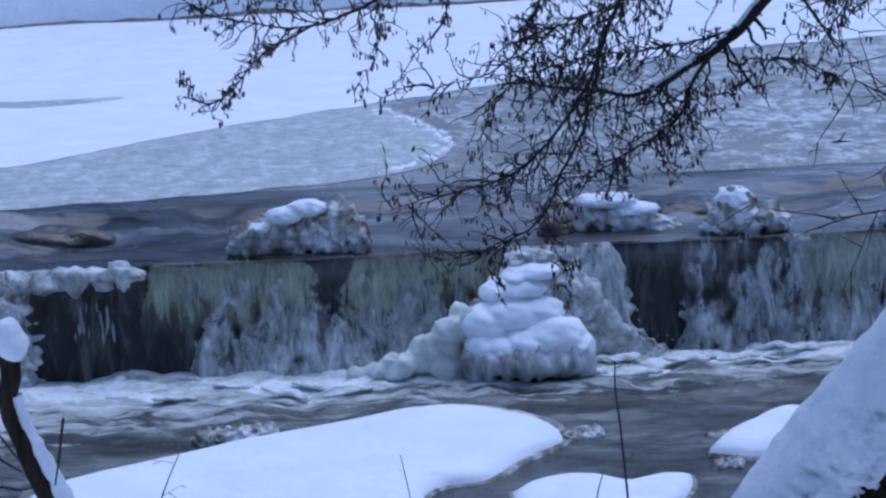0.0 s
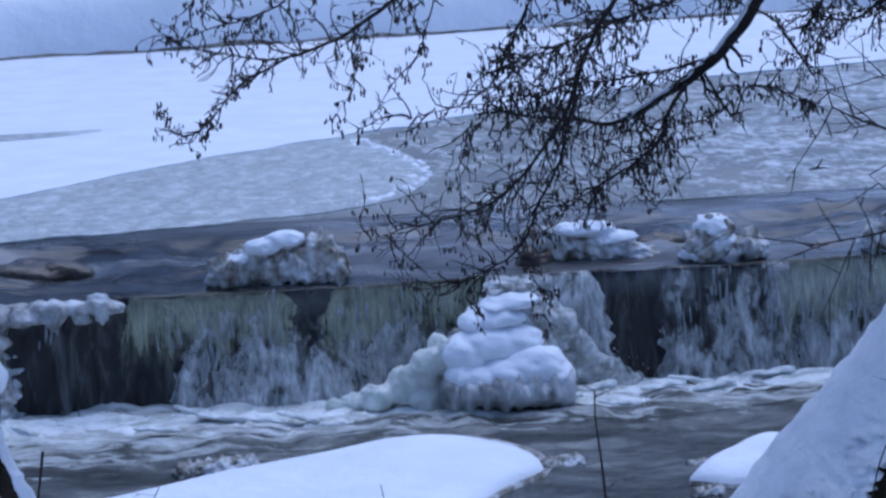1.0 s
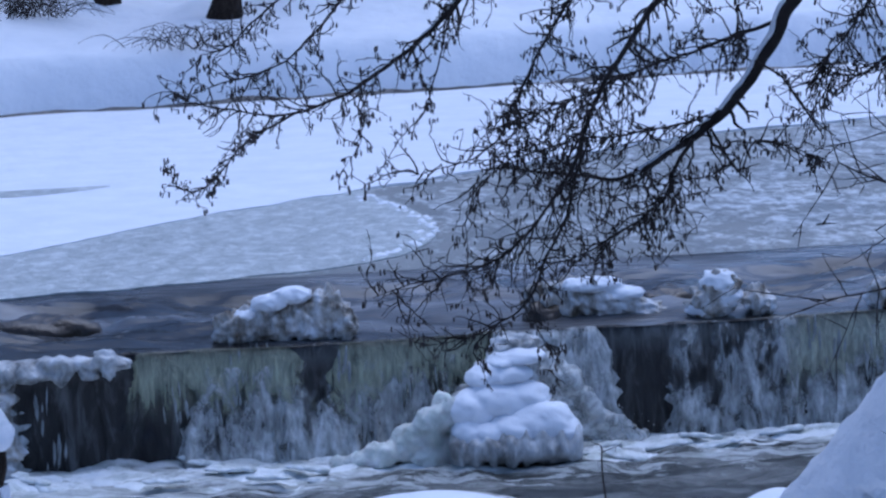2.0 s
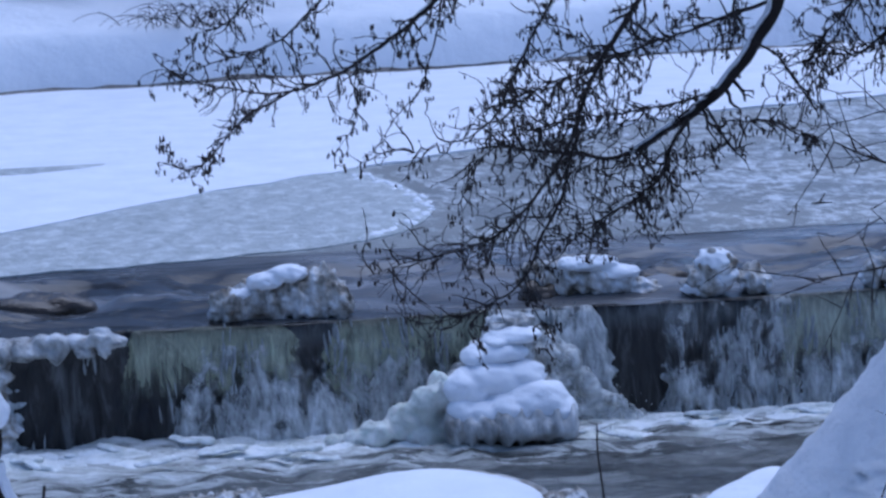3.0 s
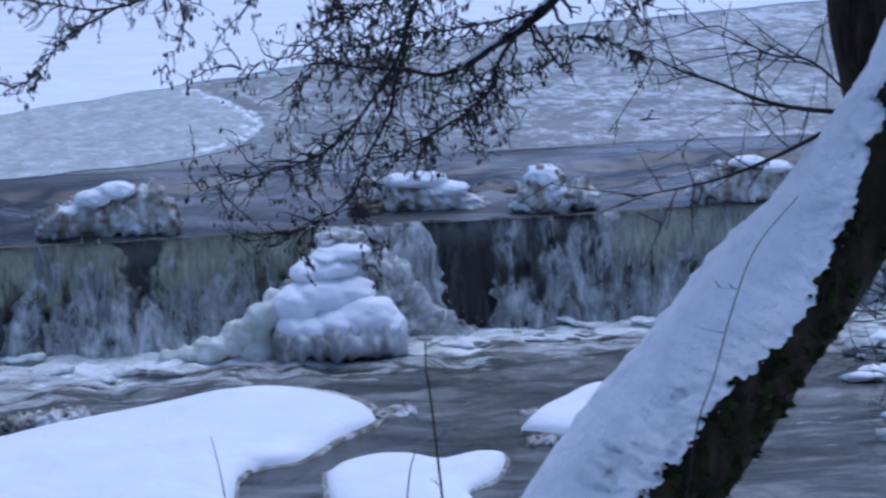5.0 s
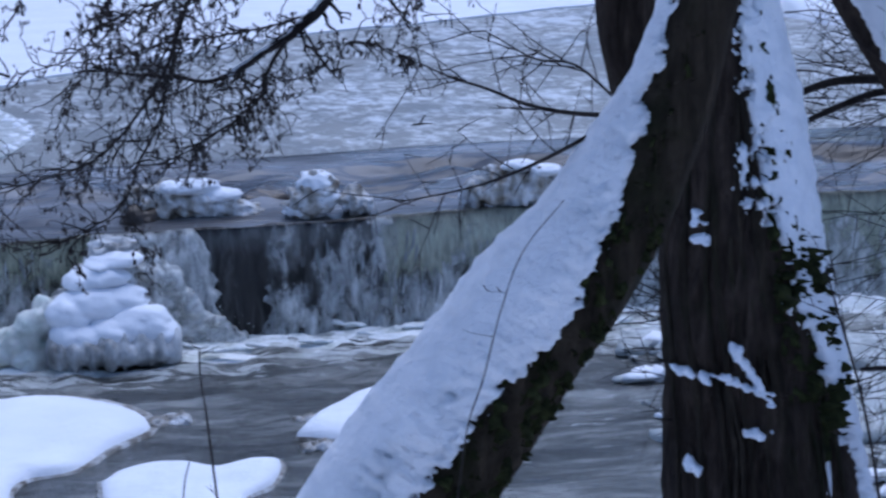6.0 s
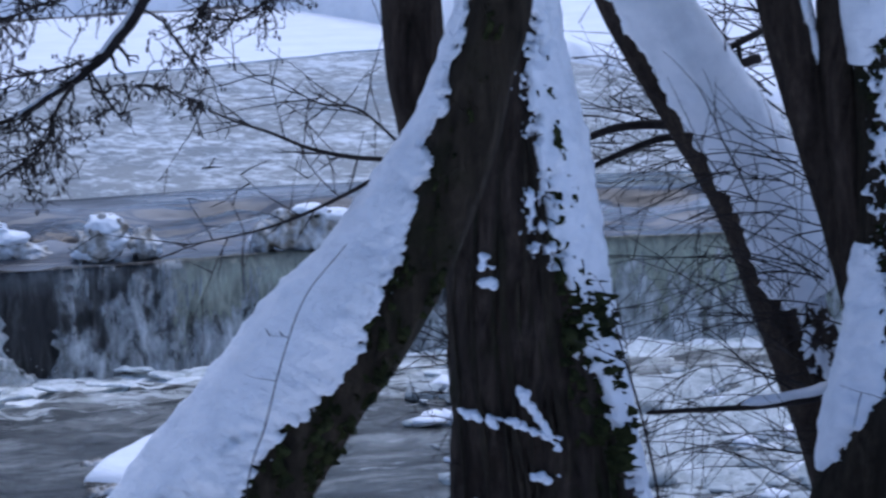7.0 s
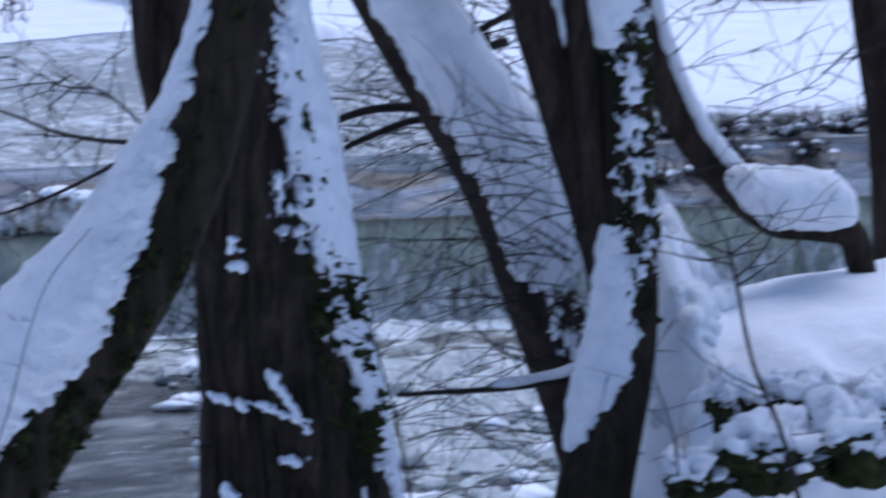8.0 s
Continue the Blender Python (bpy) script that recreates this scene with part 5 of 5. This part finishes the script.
def big_tree():
    th = empty("big_tree")
    pts = trunk(th, [(3.33, 13.30, 1.71), (3.26, 13.30, 3.07), (3.18, 13.30, 4.05), (3.13, 13.30, 4.52), (3.07, 13.30, 5.03), (3.05, 13.30, 5.66), (2.99, 13.30, 6.28), (2.94, 13.30, 7.25), (2.91, 13.30, 8.88)], (0.60, 0.50, 0.42, 0.39, 0.36, 0.28, 0.21, 0.17, 0.13), BARK, 72, rough=0.30)
    crown(th, pts, 8.4, 62, 80, 3.0)
    up = [p for p in pts if 3.6 < p[2] < 6.7]
    plaster(th, pts, -1, ((3.5, 30, 0.10, 0.03), (4.13, 22, 0.06, 0.03), (4.34, 38, 0.05, 0.03), (4.55, 56, 0.05, 0.03), (4.75, 62, 0.05, 0.03), (4.85, 66, 0.045, 0.03), (5.02, 52, 0.045, 0.03), (5.12, 58, 0.045, 0.03), (5.25, 78, 0.05, 0.03), (5.41, 84, 0.05, 0.035), (6.02, 84, 0.05, 0.035), (6.18, 72, 0.05, 0.03), (6.45, 60, 0.05, 0.03), (6.9, 55, 0.04, 0.03)), 4.0, 0.075, 7.5)
    crust(th, [p for p in up if 5.1 < p[2] < 6.4], (0.15, -1.0, 0.0), 0.55, 0.03, -0.22, 11.0, 29.0)
    crust(th, [p for p in up if 4.2 < p[2] < 6.3], (0.42, -0.9, 0.0), 0.36, 0.05, -0.02, 12.0, 19.0, MOSS, "ivy_growth", 0.7, "dark green ivy and moss")
    crust(th, [p for p in up if 4.1 < p[2] < 5.3], (0.75, -0.7, 0.0), 0.40, 0.09, -0.12, 12.0, 39.0, MOSS, "ivy_growth", 0.7, "dark green ivy and moss")
    snow_scraps(th, pts, (((2.855, 5.27), (2.875, 5.15), 0.045), ((2.76, 4.57), (2.95, 4.56), 0.028), ((2.95, 4.56), (3.12, 4.49), 0.026), ((2.98, 4.70), (3.02, 4.63), 0.035), ((3.02, 4.63), (3.14, 4.44), 0.022), ((3.05, 4.33), (3.13, 4.32), 0.030), ((2.80, 4.16), (2.84, 4.14), 0.035)), 7)
    ivy_stems(th, pts, 16, 3.4, 6.0, 5)
    tagged(th, "thick dark furrowed trunk plastered with snow down one side", "tree")


big_tree()


def snowy_leaner():
    th = empty("bowed_tree")
    pts = trunk(th, [(5.57, 15.20, 1.46), (5.42, 15.20, 3.05), (5.21, 15.20, 3.80), (5.07, 15.20, 4.17), (4.93, 15.20, 4.53), (4.73, 15.20, 5.07), (4.40, 15.20, 5.64), (4.07, 15.20, 6.19), (3.79, 15.20, 6.92), (3.57, 15.20, 8.27)], (0.28, 0.24, 0.21, 0.20, 0.19, 0.19, 0.185, 0.17, 0.15, 0.11), BARK)
    crown(th, pts, 7.9, 64)
    plaster(th, pts, -1, ((4.60, 112, 0.15, 0.06), (4.72, 128, 0.16, 0.06), (5.07, 130, 0.15, 0.05), (5.64, 132, 0.13, 0.04), (6.19, 134, 0.11, 0.035), (6.9, 130, 0.10, 0.03)), 9.0, 0.03, 6.0)
    crust(th, [p for p in pts if 3.9 < p[2] < 4.7], (0.3, -1, 0.2), 1.0, 0.03, -0.1, 9.0, 3.0)
    for points, r in (([(4.52, 15.25, 5.50), (4.26, 15.40, 5.50), (4.06, 15.40, 5.49), (3.89, 15.40, 5.44), (3.80, 15.40, 5.42)], 0.028), ([(4.56, 15.25, 5.45), (4.32, 15.40, 5.43), (4.09, 15.40, 5.36), (3.91, 15.40, 5.28), (3.83, 15.40, 5.20)], 0.022), ([(4.88, 15.60, 5.80), (4.69, 15.60, 5.75), (4.51, 15.60, 5.71), (4.39, 15.60, 5.73)], 0.026), ([(4.89, 15.60, 5.94), (4.72, 15.60, 5.86), (4.57, 15.60, 5.79), (4.48, 15.60, 5.81)], 0.02), ([(4.76, 15.60, 5.90), (4.78, 15.60, 5.72), (4.79, 15.60, 5.49)], 0.016)):
        trunk(th, points, (r, r * 0.8, r * 0.5), TWIG, 8, "bough", 0.04)
    tagged(th, "bowed dark trunk wrapped in a broad sleeve of snow", "tree")


def many_stemmed():
    th = empty("many_stemmed_tree")
    a = trunk(th, [(4.69, 14.00, 1.70), (4.74, 14.00, 3.00), (4.81, 14.00, 3.70), (4.87, 14.00, 3.98), (4.93, 14.00, 4.25), (4.99, 14.00, 4.58), (5.00, 14.00, 4.94), (4.99, 14.00, 5.35), (4.97, 14.00, 5.89), (4.92, 14.00, 6.43), (4.87, 14.00, 7.47), (4.83, 14.00, 8.74)], (0.28, 0.22, 0.19, 0.175, 0.165, 0.145, 0.128, 0.125, 0.125, 0.12, 0.11, 0.08), BARK_MOSSY)
    crown(th, a, 8.6, 63)
    b = trunk(th, [(5.01, 14.20, 4.60), (4.96, 14.20, 4.83), (4.84, 14.20, 5.22), (4.70, 14.20, 5.66), (4.56, 14.20, 6.15), (4.44, 14.20, 6.69), (4.30, 14.20, 7.99)], (0.12, 0.115, 0.11, 0.112, 0.115, 0.10, 0.07), BARK, name="stem")
    c = trunk(th, [(4.98, 14.10, 4.73), (4.94, 14.10, 4.90), (4.86, 14.10, 5.29), (4.80, 14.10, 5.75), (4.76, 14.10, 6.29), (4.71, 14.10, 7.47)], (0.09, 0.088, 0.085, 0.082, 0.08, 0.06), BARK, name="stem")
    plaster(th, a, 1, ((3.95, 8, 0.03, 0.02), (4.1, 40, 0.05, 0.03), (4.25, 72, 0.07, 0.035), (4.6, 86, 0.07, 0.035), (4.95, 70, 0.05, 0.03), (5.1, 40, 0.03, 0.02)), 6.0, 0.045, 8.0)
    crust(th, [p for p in a if 4.6 < p[2] < 6.9], (-0.1, -1, 0.1), 1.25, 0.035, 0.02, 11.0, 5.0, long=0.8)
    crust(th, [p for p in a if 4.3 < p[2] < 6.9], (0.1, -1, 0.0), 1.3, 0.026, -0.05, 15.0, 15.0, MOSS, "ivy_growth", 0.8, "dark ivy leaves and moss")
    crust(th, [p for p in b if 5.2 < p[2] < 6.9], (0.9, -0.6, 0.1), 0.55, 0.03, 0.0, 6.0, 6.0, long=0.3)
    plaster(th, a, 1, ((5.95, 50, 0.02, 0.02), (6.1, 105, 0.04, 0.03), (6.4, 115, 0.045, 0.03), (7.0, 100, 0.04, 0.03)), 16.0, 0.06, 8.0)
    low = trunk(th, [(5.06, 14.45, 4.32), (4.81, 14.45, 4.25), (4.52, 14.45, 4.22), (4.23, 14.45, 4.22), (3.96, 14.45, 4.22)], (0.035, 0.024, 0.017, 0.014, 0.009), TWIG, 8, "bough", 0.04)
    snow_part(th, low[: int(len(low) * 0.6)], (0, -0.25, 1.0), 0.9, 0.035, 12.0, 0.4)
    tagged(th, "many-stemmed mossy trunk flecked with snow", "tree")


def low_bough():
    th = empty("crooked_tree")
    trunk(th, [(7.55, 16.00, 1.65), (7.43, 16.00, 3.66), (7.34, 16.00, 4.64), (7.28, 16.00, 5.28), (7.16, 16.00, 5.91), (7.03, 16.00, 6.84), (6.89, 16.00, 8.64)], (0.26, 0.22, 0.19, 0.18, 0.17, 0.15, 0.1), BARK)
    b = trunk(th, [(5.42, 15.40, 6.37), (5.59, 15.40, 5.78), (5.72, 15.40, 5.45), (5.88, 15.40, 5.20), (6.07, 15.40, 5.00), (6.30, 15.40, 4.83), (6.56, 15.40, 4.78), (6.74, 15.40, 4.73), (6.81, 15.40, 4.55), (6.87, 15.40, 4.27)], (0.07, 0.08, 0.085, 0.085, 0.09, 0.095, 0.09, 0.085, 0.08, 0.08), BARK, name="bough")
    snow_part(th, [p for p in b if p[2] > 4.95], (0.75, -0.2, 0.75), 0.75, 0.055, 8.0, 0.35)
    verts, faces = [], []
    for i, (x, y, z, sx, sz) in enumerate([(*((6.14, 15.20, 5.02)), 0.12, 0.14), (*((6.25, 15.20, 4.97)), 0.15, 0.17), (*((6.38, 15.20, 4.96)), 0.15, 0.17), (*((6.50, 15.20, 4.95)), 0.14, 0.17), (*((6.58, 15.20, 4.92)), 0.09, 0.13), (*((6.04, 15.20, 5.07)), 0.08, 0.09)]):
        blob(verts, faces, (x, y, z), (sx, 0.18, sz), 28, 20, 0.18, 1.3, i * 3.0)
    skin("snow_cushion", verts, faces, 0.02, TREE_SNOW, th, "deep cushion of snow", 12)
    tagged(th, "crooked tree with a low bough under a snow cushion", "tree")


snowy_leaner()
many_stemmed()
low_bough()


def bank_tree():
    th = empty("bent_sapling")
    pts = trunk(th, [(-1.02, 11.00, 3.05), (-1.411, 11.00, 4.540), (-1.430, 11.00, 4.698), (-1.469, 11.00, 4.817), (-1.513, 11.00, 4.907), (-1.543, 11.00, 5.000), (-1.585, 11.00, 5.092), (-1.598, 11.00, 5.159), (-1.578, 11.00, 5.237), (-1.580, 11.00, 5.290), (-1.610, 11.00, 5.332), (-1.674, 11.00, 5.369), (-1.763, 11.00, 5.412)], (0.07, 0.06, 0.05, 0.044, 0.041, 0.04, 0.038, 0.037, 0.038, 0.04, 0.038, 0.035, 0.03), BARK, 24, rough=0.2)
    plaster(th, [p for p in pts if p[2] < 5.236], -1, ((4.629, 60, 0.09, 0.03), (4.838, 58, 0.085, 0.02), (5.087, 52, 0.06, 0.015), (5.211, 40, 0.02, 0.01)), 11.0, 0.008, 16.0)
    verts, faces = [], []
    for i, (x, z) in enumerate(((-1.619, 5.384), (-1.582, 5.399), (-1.560, 5.358), (-1.668, 5.416))):
        blob(verts, faces, (x, 10.98, z), (0.055, 0.06, 0.06), 24, 16, 0.2, 1.5, i * 2.0)
    skin("snow_cushion", verts, faces, 0.010, TREE_SNOW, th, "cushion of snow in the bend", 4)
    for way in (((-1.665, 10.9, 5.093), (-1.626, 10.9, 5.061), (-1.579, 10.9, 4.998), (-1.541, 10.9, 4.945)), ((-1.669, 10.9, 5.000), (-1.611, 10.9, 4.958), (-1.543, 10.9, 4.914)), ((-1.678, 10.9, 4.825), (-1.616, 10.9, 4.861), (-1.556, 10.9, 4.847), (-1.496, 10.9, 4.857)), ((-1.387, 10.9, 5.106), (-1.405, 10.9, 4.983), (-1.427, 10.9, 4.860))):
        trunk(th, way, (0.006, 0.005, 0.003), TWIG, 6, "twig", 0.03)
    tagged(th, "thin bent dark trunk with snow along its back", "tree")


bank_tree()


# ---- boulders in the snow bank ----
def boulder(at, size, seed):
    """A dark stone with a broken cap of snow."""
    th = empty("boulder", at)
    vs, fs = blob_shape(40, 28)
    rock, snow = [], []
    for v in vs:
        k = 1 + 0.55 * noise.fractal(Vector(v) * 1.6 + Vector((seed, 0, seed)), 0.8, 2.0, 5)
        cap = v[2] * 0.9 + 0.75 * noise.fractal(Vector(v) * 2.6 + Vector((0, seed, 3)), 0.7, 2.0, 5) - 0.22
        d = 0.05 * min(1.0, cap * 3) if cap > 0 else -0.05
        rock.append([v[i] * size[i] * k for i in range(3)])
        snow.append([v[i] * (size[i] * k + d) + (0.02 if i == 2 and cap > 0 else 0) for i in range(3)])
    mesh("rock", rock, fs, MOSS, th)
    mesh("snow", snow, fs, TREE_SNOW, th, "broken cap of snow")
    tagged(th, "dark mossy boulder half buried in snow", "rock", "boulders in the snow bank")


for spot, size, seed in ((((5.15, 12.60, 4.26)), (0.22, 0.25, 0.13), 1.0), (((5.53, 12.60, 4.29)), (0.24, 0.25, 0.17), 5.0), (((5.40, 12.90, 4.45)), (0.13, 0.15, 0.07), 9.0),
                         (((5.76, 12.70, 4.38)), (0.20, 0.2, 0.14), 12.0), (((5.10, 12.90, 4.43)), (0.10, 0.15, 0.10), 14.0), (((4.80, 12.60, 4.18)), (0.12, 0.15, 0.08), 17.0)):
    boulder(spot, size, seed)


def bank_lumps():
    """Snow caught in lumps on the grass and stones of the bank's face."""
    rng = random.Random(90)
    verts, faces = [], []
    for i in range(150):
        y = rng.uniform(12.3, 15.2)
        x = y * rng.uniform(0.352, 0.392)
        s = rng.uniform(0.03, 0.10)
        blob(verts, faces, (x, y, ground_height(x, y) + 0.2 * s), (s, s, s * rng.uniform(0.6, 1.3)), 12, 8, 0.5, 2.0, i)
    for i in range(60):
        x, y = rng.uniform(5.0, 6.4), rng.uniform(12.5, 13.6)
        s = rng.uniform(0.03, 0.08)
        blob(verts, faces, (x, y, ground_height(x, y) + 0.1 * s), (s * 1.3, s, s), 12, 8, 0.5, 2.0, i)
    tagged(skin("snow_lumps", verts, faces, 0.018, TREE_SNOW, None, "", 8), "lumps of snow caught on the bank's face", "snow", kind="stuff")


bank_lumps()


# ---- undergrowth ----
def saplings():
    rng = random.Random(77)
    for points, r, n, reach in (([(4.91, 11.50, 4.09), (4.77, 11.50, 4.62), (4.63, 11.50, 4.95), (4.55, 11.50, 5.30), (4.51, 11.50, 5.46)], 0.011, 10, 0.35),
                                ([(3.33, 11.80, 4.13), (3.28, 11.80, 4.49), (3.22, 11.80, 4.79), (3.14, 11.80, 5.07), (3.09, 11.80, 5.26)], 0.007, 8, 0.3),
                                ([(4.73, 12.50, 3.83), (4.70, 12.50, 4.19), (4.66, 12.50, 4.45), (4.55, 12.50, 4.75), (4.47, 12.50, 4.96)], 0.005, 9, 0.3),
                                ([(1.53, 11.35, 4.51), (1.58, 11.35, 4.81), (1.64, 11.35, 4.98), (1.71, 11.35, 5.23), (1.80, 11.35, 5.46), (1.96, 11.35, 5.65)], 0.0032, 2, 0.15),
                                ([(1.22, 20.00, 1.55), (1.14, 20.00, 2.51), (1.11, 20.00, 2.85), (1.08, 20.00, 3.12), (1.08, 20.00, 3.30)], 0.009, 5, 0.14),
                                ([(0.89, 20.00, 1.56), (0.94, 20.00, 2.33), (1.00, 20.00, 2.59)], 0.006, 3, 0.12),
                                ([(-1.86, 18.00, 2.58), (-1.68, 18.00, 3.06), (-1.59, 18.00, 3.26)], 0.005, 3, 0.12),
                                ([(-0.20, 18.00, 2.54), (-0.25, 18.00, 2.95), (-0.30, 18.00, 3.21)], 0.004, 2, 0.1)):
        th = empty("bare_shoot")
        if points[0][1] == 11.35:       # the one that stands before the leaning trunk
            nearer(th)
        tubes, tips = [], []
        q = spline(with_radius(points, (r, r * 0.8, r * 0.5)), 0.04)
        tubes.append([tuple(a) for a in q])
        for i in range(n):
            p = q[rng.randrange(len(q) // 4, len(q))]
            grow(rng, p[:3], (rng.gauss(0, 0.9), rng.gauss(0, 0.5), rng.uniform(0.1, 0.8)), reach * rng.uniform(0.5, 1.4), r * 0.4, 1, tubes, tips, -0.03, 0.25)
        twig_parts(th, tubes, tips, 1, False)
        tagged(th, "thin bare shoot rising from the snow", "shrub", "bare shoots on the bank")


saplings()


def thicket(label, places, seed, reach, radius=0.006, lean=-1.0):
    """A tangle of long thin twigs."""
    rng = random.Random(seed)
    th = empty("bare_thicket")
    for p, n in places:
        for i in range(int(n * 1.15)):
            tubes, tips = [], []
            way = np.array([lean * rng.uniform(0.4, 1.0), rng.gauss(0, 0.3), rng.uniform(0.0, 0.75)])
            grow(rng, (p[0] + rng.gauss(0, 0.12), p[1] + rng.gauss(0, 0.2), p[2] + rng.gauss(0, 0.12)), way / np.linalg.norm(way), reach * rng.uniform(0.6, 1.2), radius * rng.uniform(0.4, 1), 1, tubes, tips, 0.13, 0.22, 0.05)
            verts, faces = [], []
            for q in tubes:
                tube(verts, faces, q, 4)
            mesh("stem", verts, faces, TWIG, th)
    tagged(th, label, "shrub")


thicket("tangle of thin bare twigs between the trunks", [((4.89, 14.60, 4.76), 12), ((4.87, 14.60, 4.36), 12), ((4.98, 14.60, 5.21), 8), ((4.93, 14.60, 3.95), 10), ((4.62, 14.40, 5.31), 8)], 40, 0.95)
thicket("tangle of bare twigs beside the thick trunk", [((2.98, 13.60, 4.75), 7), ((2.98, 13.60, 4.62), 9), ((2.98, 13.60, 4.50), 9), ((2.99, 13.60, 4.36), 5)], 41, 0.42, 0.005)
thicket("bare twigs reaching over the snow bank", [((5.44, 14.60, 5.92), 8), ((6.14, 15.60, 5.38), 8), ((6.90, 16.00, 5.45), 8), ((5.58, 14.60, 4.95), 6)], 42, 0.6, 0.004, 1.0)
thicket("bare twigs on the bowed trunk's boughs", [((4.30, 15.45, 5.47), 9), ((4.10, 15.45, 5.40), 9), ((3.95, 15.45, 5.28), 7)], 44, 0.42, 0.005)
thicket("dark bare bush leaning over the frozen water", [((5.58, 17.50, 5.62), 14), ((5.47, 17.50, 5.16), 14), ((5.40, 17.50, 5.43), 8)], 43, 0.9, 0.008)


def motions():
    for ob, (x, y, z), phase, turn in FOAMS:
        rows = []
        for k in range(33):
            t = k * 0.25
            a = t * 7.0 + phase
            k2 = 0.12 if ob.name.startswith("spray_plume") else 1.0      # the heaped froth only quivers
            rows.append((t, pose(x + 0.03 * math.sin(a * 0.7), y - 0.06 * k2 * math.sin(a * 0.5 + 1), z + 0.05 * max(k2, 0.4) * math.sin(a), 12 * k2 * math.sin(a * 0.8), 10 * k2 * math.cos(a), turn + 8 * k2 * math.sin(a * 0.3))))
        walk(ob, rows)
    # tatters fall before the sheet and come round again inside the weir
    ring = ((0.0, 0.20, 1.10), (0.12, -0.12, 1.08), (0.35, -0.30, 0.62), (0.60, -0.38, -0.30), (0.72, 0.60, -0.45), (0.88, 0.60, 0.75), (1.0, 0.20, 1.10))
    for ob, x, phase, period, lean in STRANDS:
        rows = []
        for k in range(81):
            a = (k * 0.1 / period + phase) % 1.0
            dy, z = (float(np.interp(a, [r[0] for r in ring], [r[n] for r in ring])) for n in (1, 2))
            rows.append((k * 0.1, pose(x, lip(x) + dy, z, 0, lean, 0)))
        walk(ob, rows)


motions()
